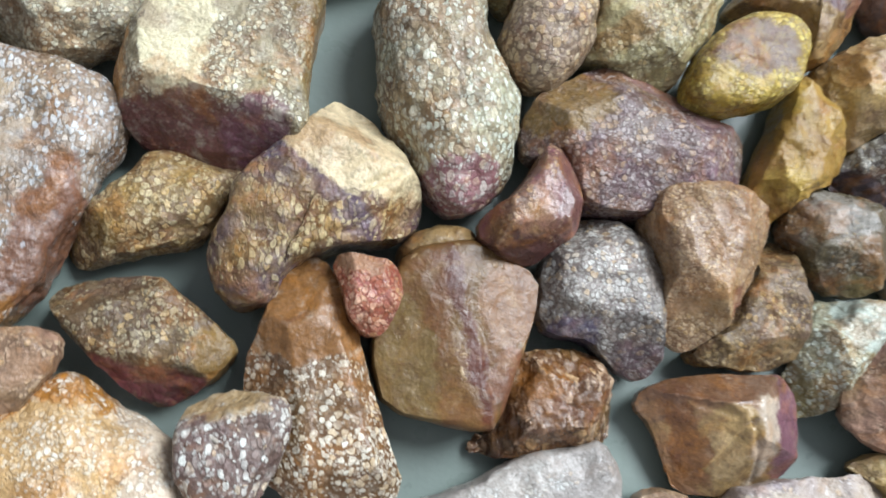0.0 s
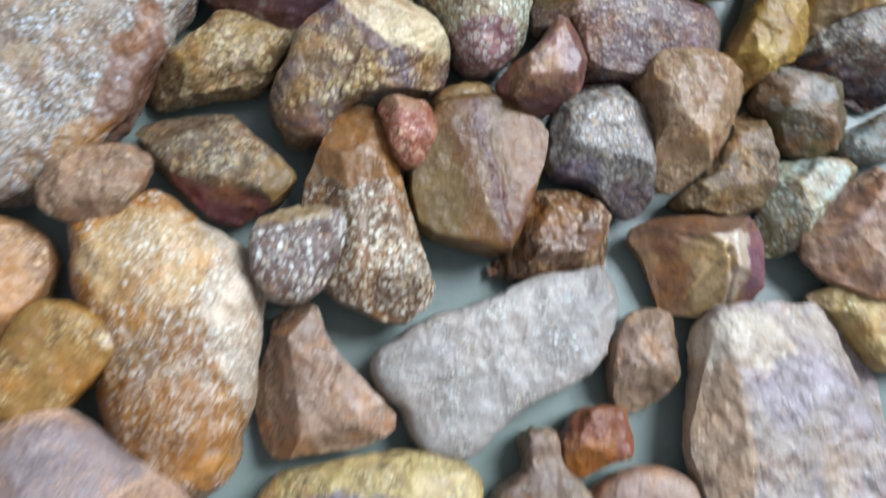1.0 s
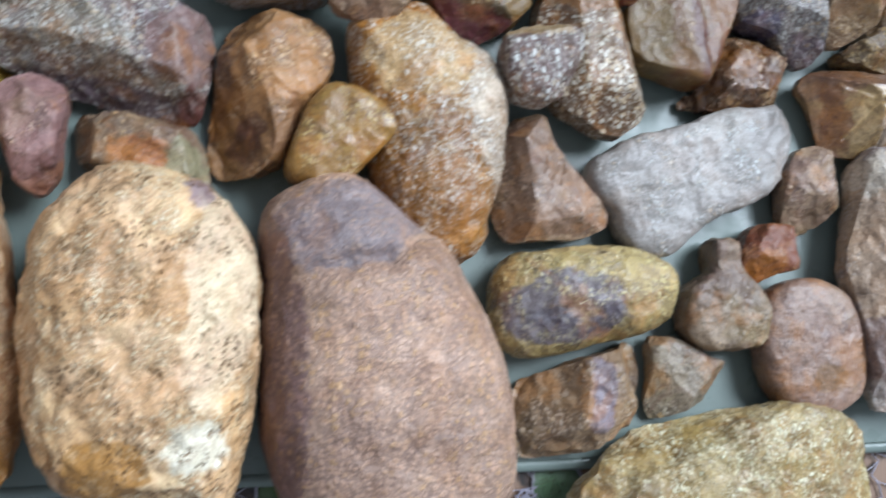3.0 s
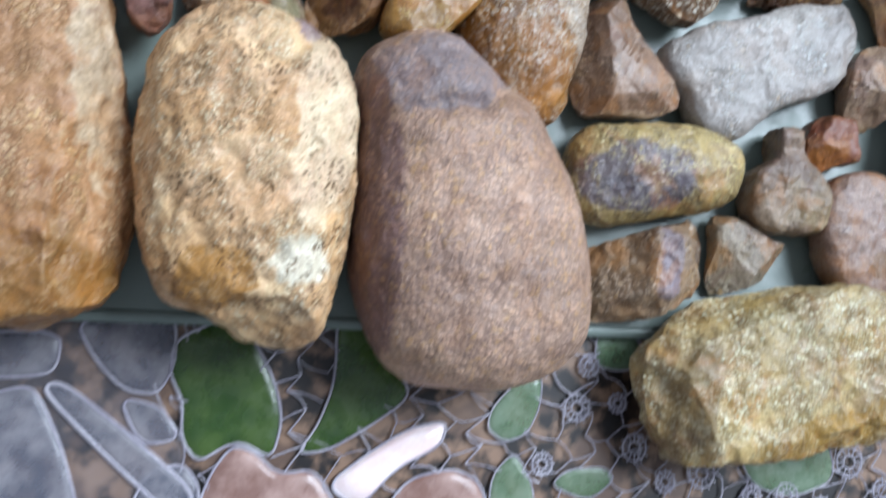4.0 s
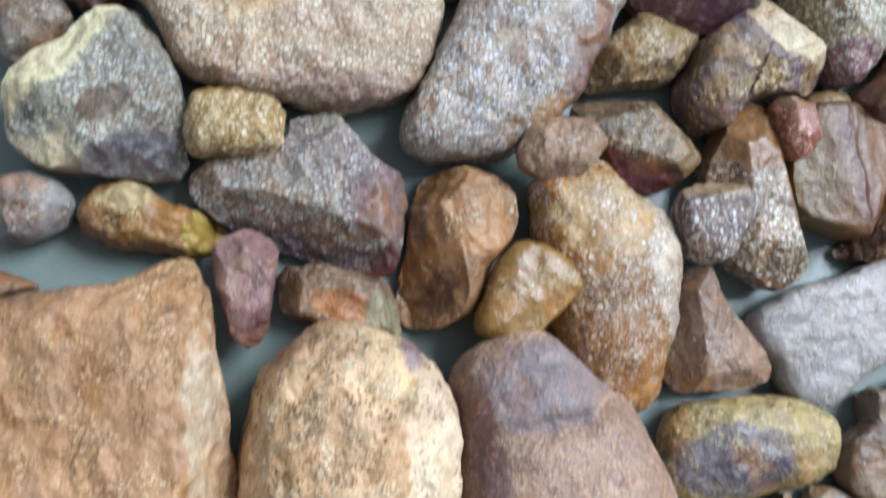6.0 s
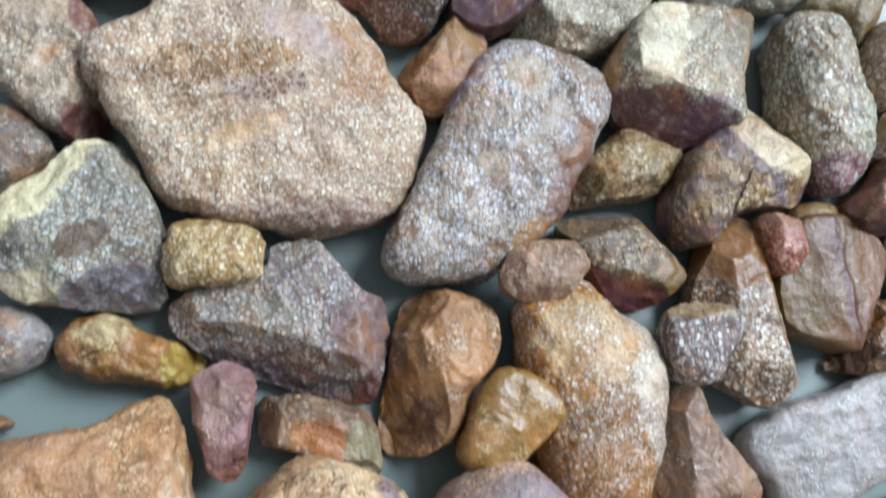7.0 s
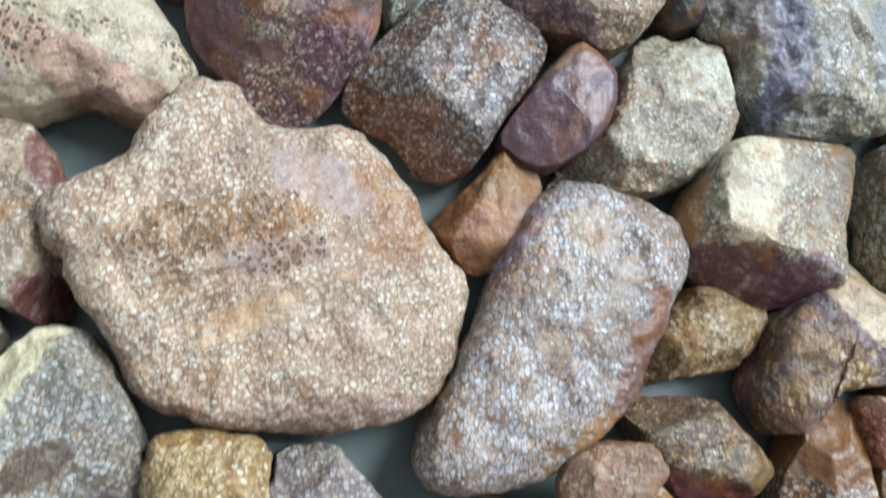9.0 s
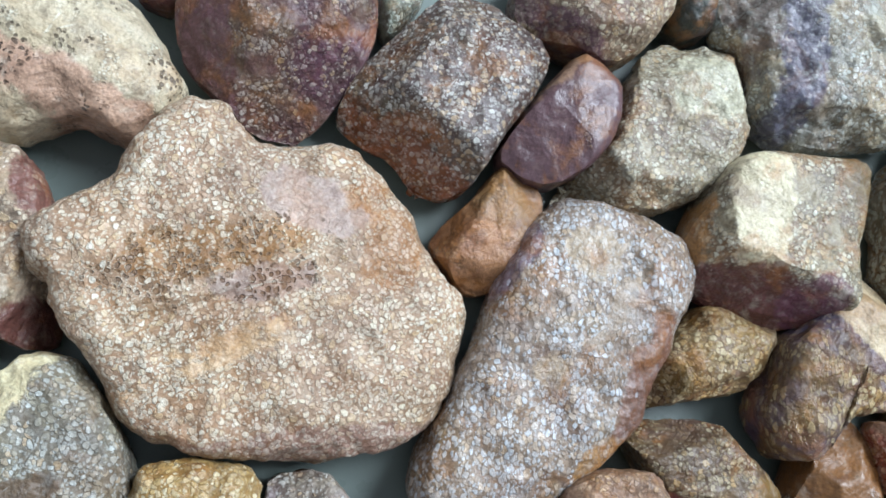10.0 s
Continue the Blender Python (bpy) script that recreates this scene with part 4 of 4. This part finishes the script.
stone("stone", "knobbly honey-yellow stone with white specks", -157, 25, 13, 20,
      [(-18, -2), (-16, -11), (-10, -12), (3, -11), (14, -8), (17, -4), (17, 5), (13, 10), (4, 11), (-5, 12), (-17, 9)],
      stone_material("stone_surface", "b0945b", "a08652", spot="e5e0c2", amount=0.7, size=1.4, gloss=0.45, dark="654423", veins=0.25, stain=0.45, seed=41.17), dome=3, lumps=1.4, chips=3)
stone("pebble", "smooth ochre-yellow wedge pebble", -54, -29, 13, 18,
      [(-12, 11), (-16, 0), (-19, -9), (-17, -15), (-7, -18), (2, -15), (10, -7), (17, -1), (22, 6), (18, 11), (7, 18), (-4, 20)],
      stone_material("pebble_surface", "8e6c32", "7e5c2a", spot="c2b07c", amount=0.4, size=1.2, gloss=0.6, dark="372a23", stain=0.45, polish=0.5, seed=41.78), facets=((300, 14, 4),), dome=5, soft=1, lumps=0.5, chips=0)
stone("pebble", "violet-brown pebble dotted with white ovals", 18, 2, 16, 20,
      [(-15, 5), (-15, -6), (-10, -15), (-1, -17), (6, -14), (11, -7), (15, 2), (15, 11), (7, 14), (-2, 15), (-11, 12)],
      stone_material("pebble_surface", "6c5854", "74625a", spot="dfe4de", amount=0.75, size=1.5, gloss=0.4, zones=((-4, 13, 16, 6, 0, "937c57", 0.1),), stretch=0.3, dark="372a23", pits=0.3, stain=0.45, seed=42.39), chips=4, dome=6, soft=1, lumps=0.8)
stone("stone_chip", "small red and orange stone chip", 55, 42, 16, 18,
      [(-9, 7), (-7, 1), (-6, -7), (-1, -13), (4, -13), (10, -3), (10, 5), (5, 9), (-7, 11)],
      stone_material("stone_chip_surface", "9a5044", "a0603e", spot="d2ae94", amount=0.8, size=1.6, gloss=0.7, zones=((-4, 9, 10, 5, -20, "99785d", 0.3),), dark="581e1d", stain=0.45, seed=43.00), dome=6, soft=1, facets=((180, 50, 4), (300, 40, 5)), lumps=0.6, chips=7)
stone("pebble", "pinkish-brown bean-shaped pebble on the tray", -41, 25, 17, 16,
      [(-18, -2), (-15, -9), (-7, -12), (5, -11), (10, -6), (16, 2), (16, 9), (10, 11), (-4, 11), (-14, 7)],
      stone_material("pebble_surface", "997c63", "8d6e57", spot="bfa88c", amount=0.5, size=1.5, gloss=0.45, dark="372a23", stain=0.45, seed=43.61), dome=6, soft=1, facets=((300, 40, 8),), chips=7)


# ---- the lace cloth under the tray's front edge ----
def sheet_material(name, one, two, clear=0.0, rough=0.3, veins=False):
    g = Graph(name)
    at = g.node("ShaderNodeTexCoord").outputs["Object"]
    col = g.mix(g.step(g.noise(at, 70, 4, 0.6), 0.35, 0.65), rgb(one), rgb(two))
    g.link(col, g.bsdf.inputs["Base Color"])
    g.link(g.step(g.noise(at, 200, 3), 0.2 - rough, 1.6), g.bsdf.inputs["Roughness"])
    g.bsdf.inputs["Alpha"].default_value = 1.0 - clear
    g.bump(g.noise(at, 500 if veins else 160, 3), 0.3, 0.0008)
    return g.mat


LEAF = sheet_material("leaf_print", "2c461c", "445a2a", 0.08)
PALE_LEAF = sheet_material("pale_leaf_print", "5c7656", "7f947a", 0.3)
PETAL = sheet_material("petal_print", "8c6c62", "b89a90", 0.2, 0.25)
# near-white pink: the gleam on a fold, given as plain colour
PETAL_GLARE = sheet_material("petal_glare", "e6cfcd", "f2e6e4", 0.0, 0.35)
FROST = sheet_material("frosted_print", "96949a", "646672", 0.36)
VEIL = sheet_material("veil_print", "a09da4", "7c7a82", 0.8)
THREAD = sheet_material("white_thread", "8f8b98", "aaa7b0", 0.0, 0.2)

cloth = tagged(new("tablecloth"), "clear lace tablecloth printed with leaves and petals", "tablecloth")
cloth.location = (-0.04, -0.17, FLOOR)
CLOTH_AT = np.array([-40.0, -170.0])


def under_cloth(ob, label=""):
    ob.parent = cloth
    return tagged(ob, label)


def tube(path, radius, closed=False, sides=6):
    """Verts and faces of a round thread along points in mm."""
    p = np.array(path, float)
    ahead = (np.roll(p, -1, 0) - np.roll(p, 1, 0)) if closed else np.gradient(p, axis=0)
    ahead /= np.maximum(np.linalg.norm(ahead, axis=1, keepdims=True), 1e-9)
    side = np.cross(ahead, (0, 0, 1.0))
    side /= np.maximum(np.linalg.norm(side, axis=1, keepdims=True), 1e-9)
    up = np.cross(side, ahead)
    turn = 2 * math.pi * np.arange(sides) / sides
    v = (p[:, None] + radius * (np.cos(turn)[None, :, None] * side[:, None] + np.sin(turn)[None, :, None] * up[:, None])).reshape(-1, 3)
    n = len(p)
    faces = [(i * sides + k, i * sides + (k + 1) % sides, (i + 1) % n * sides + (k + 1) % sides, (i + 1) % n * sides + k)
             for i in range(n if closed else n - 1) for k in range(sides)]
    return v, faces


OUTLINES = []


def printed(name, label, corners, material, lift=0.8, edge=0.55):
    """A flat motif of the cloth with a raised white outline; corners in mm."""
    line = evenly(rounded(np.array(corners) - CLOTH_AT, 3), 72)
    OUTLINES.append(line)
    mid = line.mean(0)
    rings = [1.0, 0.97, 0.8, 0.6, 0.35]
    v = [(0.0 + mid[0] + (p[0] - mid[0]) * r, mid[1] + (p[1] - mid[1]) * r, z) for r, z in zip(rings, (0.05, 0.5, lift, lift * 1.1, lift)) for p in line]
    v.append((mid[0], mid[1], lift * 0.9))
    n = len(line)
    faces = [(i * n + k, i * n + (k + 1) % n, (i + 1) * n + (k + 1) % n, (i + 1) * n + k) for i in range(len(rings) - 1) for k in range(n)]
    faces += [((len(rings) - 1) * n + k, (len(rings) - 1) * n + (k + 1) % n, len(v) - 1) for k in range(n)]
    ob = under_cloth(new(name, mesh_of(name, (np.array(v) / 1000).tolist(), faces, material)), label)
    tv, tf = tube(np.c_[line, np.full(n, 0.5)], edge, True)
    rim = new("outline", mesh_of("outline", (tv / 1000).tolist(), tf, THREAD))
    rim.parent = ob
    return ob


def inside(p, line):
    """Whether a point lies within a closed outline."""
    x, y = p
    a, c = line, np.roll(line, -1, 0)
    cross = (a[:, 1] > y) != (c[:, 1] > y)
    at = a[:, 0] + (y - a[:, 1]) * (c[:, 0] - a[:, 0]) / np.where(cross, c[:, 1] - a[:, 1], 1)
    return np.count_nonzero(cross & (x < at)) % 2 == 1


MOTIFS = [
    printed("leaf", "dark green leaf with a notched tip", [(-136, -150), (-137, -162), (-132, -171), (-132, -184), (-126, -192), (-117, -186), (-111, -185), (-101, -191), (-98, -177), (-101, -165), (-106, -155), (-111, -147), (-119, -142)], LEAF),
    printed("leaf", "dark green slender leaf", [(-80, -136), (-80, -164), (-86, -180), (-93, -189), (-82, -188), (-68, -180), (-51, -168), (-60, -156), (-69, -140)], LEAF),
    printed("leaf", "pale green leaf", [(-10, -161), (-1, -160), (-2, -172), (-7, -182), (-16, -185), (-23, -180), (-21, -172)], PALE_LEAF, edge=0.35),
    printed("leaf", "pale green leaf", [(-22, -214), (-21, -197), (-12, -188), (-5, -199), (-3, -214)], PALE_LEAF, edge=0.35),
    printed("leaf", "pale green leaf", [(2, -201), (9, -195), (25, -194), (29, -199), (18, -207)], PALE_LEAF, edge=0.35),
    printed("leaf", "pale green leaf", [(81, -185), (123, -180), (128, -200), (107, -207), (88, -202)], PALE_LEAF, edge=0.35),
    printed("leaf", "pale green leaf", [(22, -140), (34, -138), (44, -154), (32, -158), (20, -156)], PALE_LEAF, edge=0.35),
    printed("petal", "dusky pink petal", [(-128, -216), (-122, -196), (-115, -186), (-107, -188), (-99, -196), (-85, -194), (-74, -216)], PETAL, 1.5),
    # no printed petal: a streak shaped and coloured like a fold's reflection
    printed("petal", "pale pink streak painted as the cloth fold's reflection", [(-82, -200), (-69, -190), (-53, -180), (-38, -177), (-40, -186), (-57, -194), (-70, -208)], PETAL_GLARE, 2.4),
    printed("petal", "dusky pink petal", [(-63, -212), (-53, -198), (-36, -194), (-25, -199), (-20, -216)], PETAL, 1.5),
    printed("petal", "frosted grey petal", [(-200, -172), (-181, -166), (-176, -173), (-169, -188), (-161, -214), (-200, -216)], FROST),
    printed("petal", "frosted grey petal", [(-169, -144), (-136, -140), (-135, -158), (-140, -169), (-151, -168), (-161, -158)], FROST),
    printed("petal", "frosted grey petal", [(-150, -214), (-142, -194), (-130, -192), (-124, -202), (-129, -214)], FROST),
    printed("petal", "frosted grey petal", [(-205, -150), (-172, -148), (-173, -162), (-183, -164), (-205, -164)], FROST),
    printed("petal", "frosted grey petal", [(-153, -170), (-139, -173), (-132, -184), (-145, -186)], FROST),
    printed("petal", "broad frosted petal", [(-212, -142), (-170, -140), (-146, -150), (-140, -172), (-128, -188), (-140, -214), (-176, -220), (-212, -216)], VEIL, 0.3, 0.3),
    printed("ribbon", "broad white band", [(-178, -167), (-171, -165), (-148, -183), (-125, -203), (-133, -210), (-155, -190)], FROST, 1.0, 0.8),
]


def lace_net():
    """Threads in uneven meshes, and small spoked wheels where the pattern is finer."""
    rnd = random.Random(4)
    verts, faces = [], []

    def add(path, radius, closed=False):
        v, f = tube(path, radius, closed)
        k = sum(len(x) for x in verts)
        verts.append(v)
        faces.extend(tuple(c + k for c in q) for q in f)

    cellw = 11.0
    knots = {}
    for i in range(-22, 24):
        for j in range(-14, 9):
            x = (i + 0.5 * (j % 2)) * cellw + rnd.uniform(-2.6, 2.6)
            y = j * cellw * 0.58 + (1.7 if i % 2 else -1.7) + rnd.uniform(-1.8, 1.8)
            knots[i, j] = (x, y)
    for (i, j), (x, y) in knots.items():
        links = [(i + 1, j)] if (i + j) % 2 else []
        links += [(i, j + 1)]
        for k in links:
            if k in knots:
                ex, ey = knots[k]
                if any(inside(((x + ex) / 2, (y + ey) / 2), o) for o in OUTLINES):
                    continue
                bow = rnd.uniform(-1.6, 1.6)
                add([(x + (ex - x) * s + bow * math.sin(math.pi * s), y + (ey - y) * s + bow * math.sin(math.pi * s), 0.5) for s in (0, 0.25, 0.5, 0.75, 1)],
                    rnd.uniform(0.2, 0.38))
    wheels = [(13, -172, 5), (37, -187, 5), (66, -197, 5.5), (134, -193, 6), (18, -156, 4), (104, -206, 5), (-1, -193, 4), (50, -200, 4), (30, -170, 3.5), (120, -212, 5), (150, -205, 5), (88, -206, 4)]
    for wx, wy, r in wheels:
        x, y = np.array([wx, wy]) - CLOTH_AT
        for q in (r, r * 0.45):
            add([(x + q * math.cos(a), y + q * math.sin(a), 0.6) for a in np.linspace(0, 2 * math.pi, 20, endpoint=False)], 0.42, True)
        for k in range(12):
            a = 2 * math.pi * k / 12
            add([(x + q * math.cos(a), y + q * math.sin(a), 0.6) for q in (r * 0.45, r * 0.8, r * 1.25)], 0.3)
    ob = new("lace_net", mesh_of("lace_net", (np.vstack(verts) / 1000).tolist(), faces, THREAD))
    under_cloth(ob, "white net of fine threads")
    return tagged(ob, kind="stuff")


lace_net()


def tray_rim():
    """The rolled lip that runs round the tray's edge."""
    corner, path = 12.0, []
    for cx, cy, start in ((340, 270, 0), (-310, 270, 90), (-310, -142.5, 180), (340, -142.5, 270)):
        x, y = cx - math.copysign(corner, cx - 15), cy - math.copysign(corner, cy - 60)
        for k in range(7):
            a = radians(start + 15 * k)
            path.append((x + corner * math.cos(a), y + corner * math.sin(a), -2.7))
    v, f = tube(path, 2.6, True, 12)
    ob = new("rim", mesh_of("rim", (v / 1000).tolist(), f, TRAY.data.materials[0]))
    ob.parent = TRAY
    return ob


tray_rim()
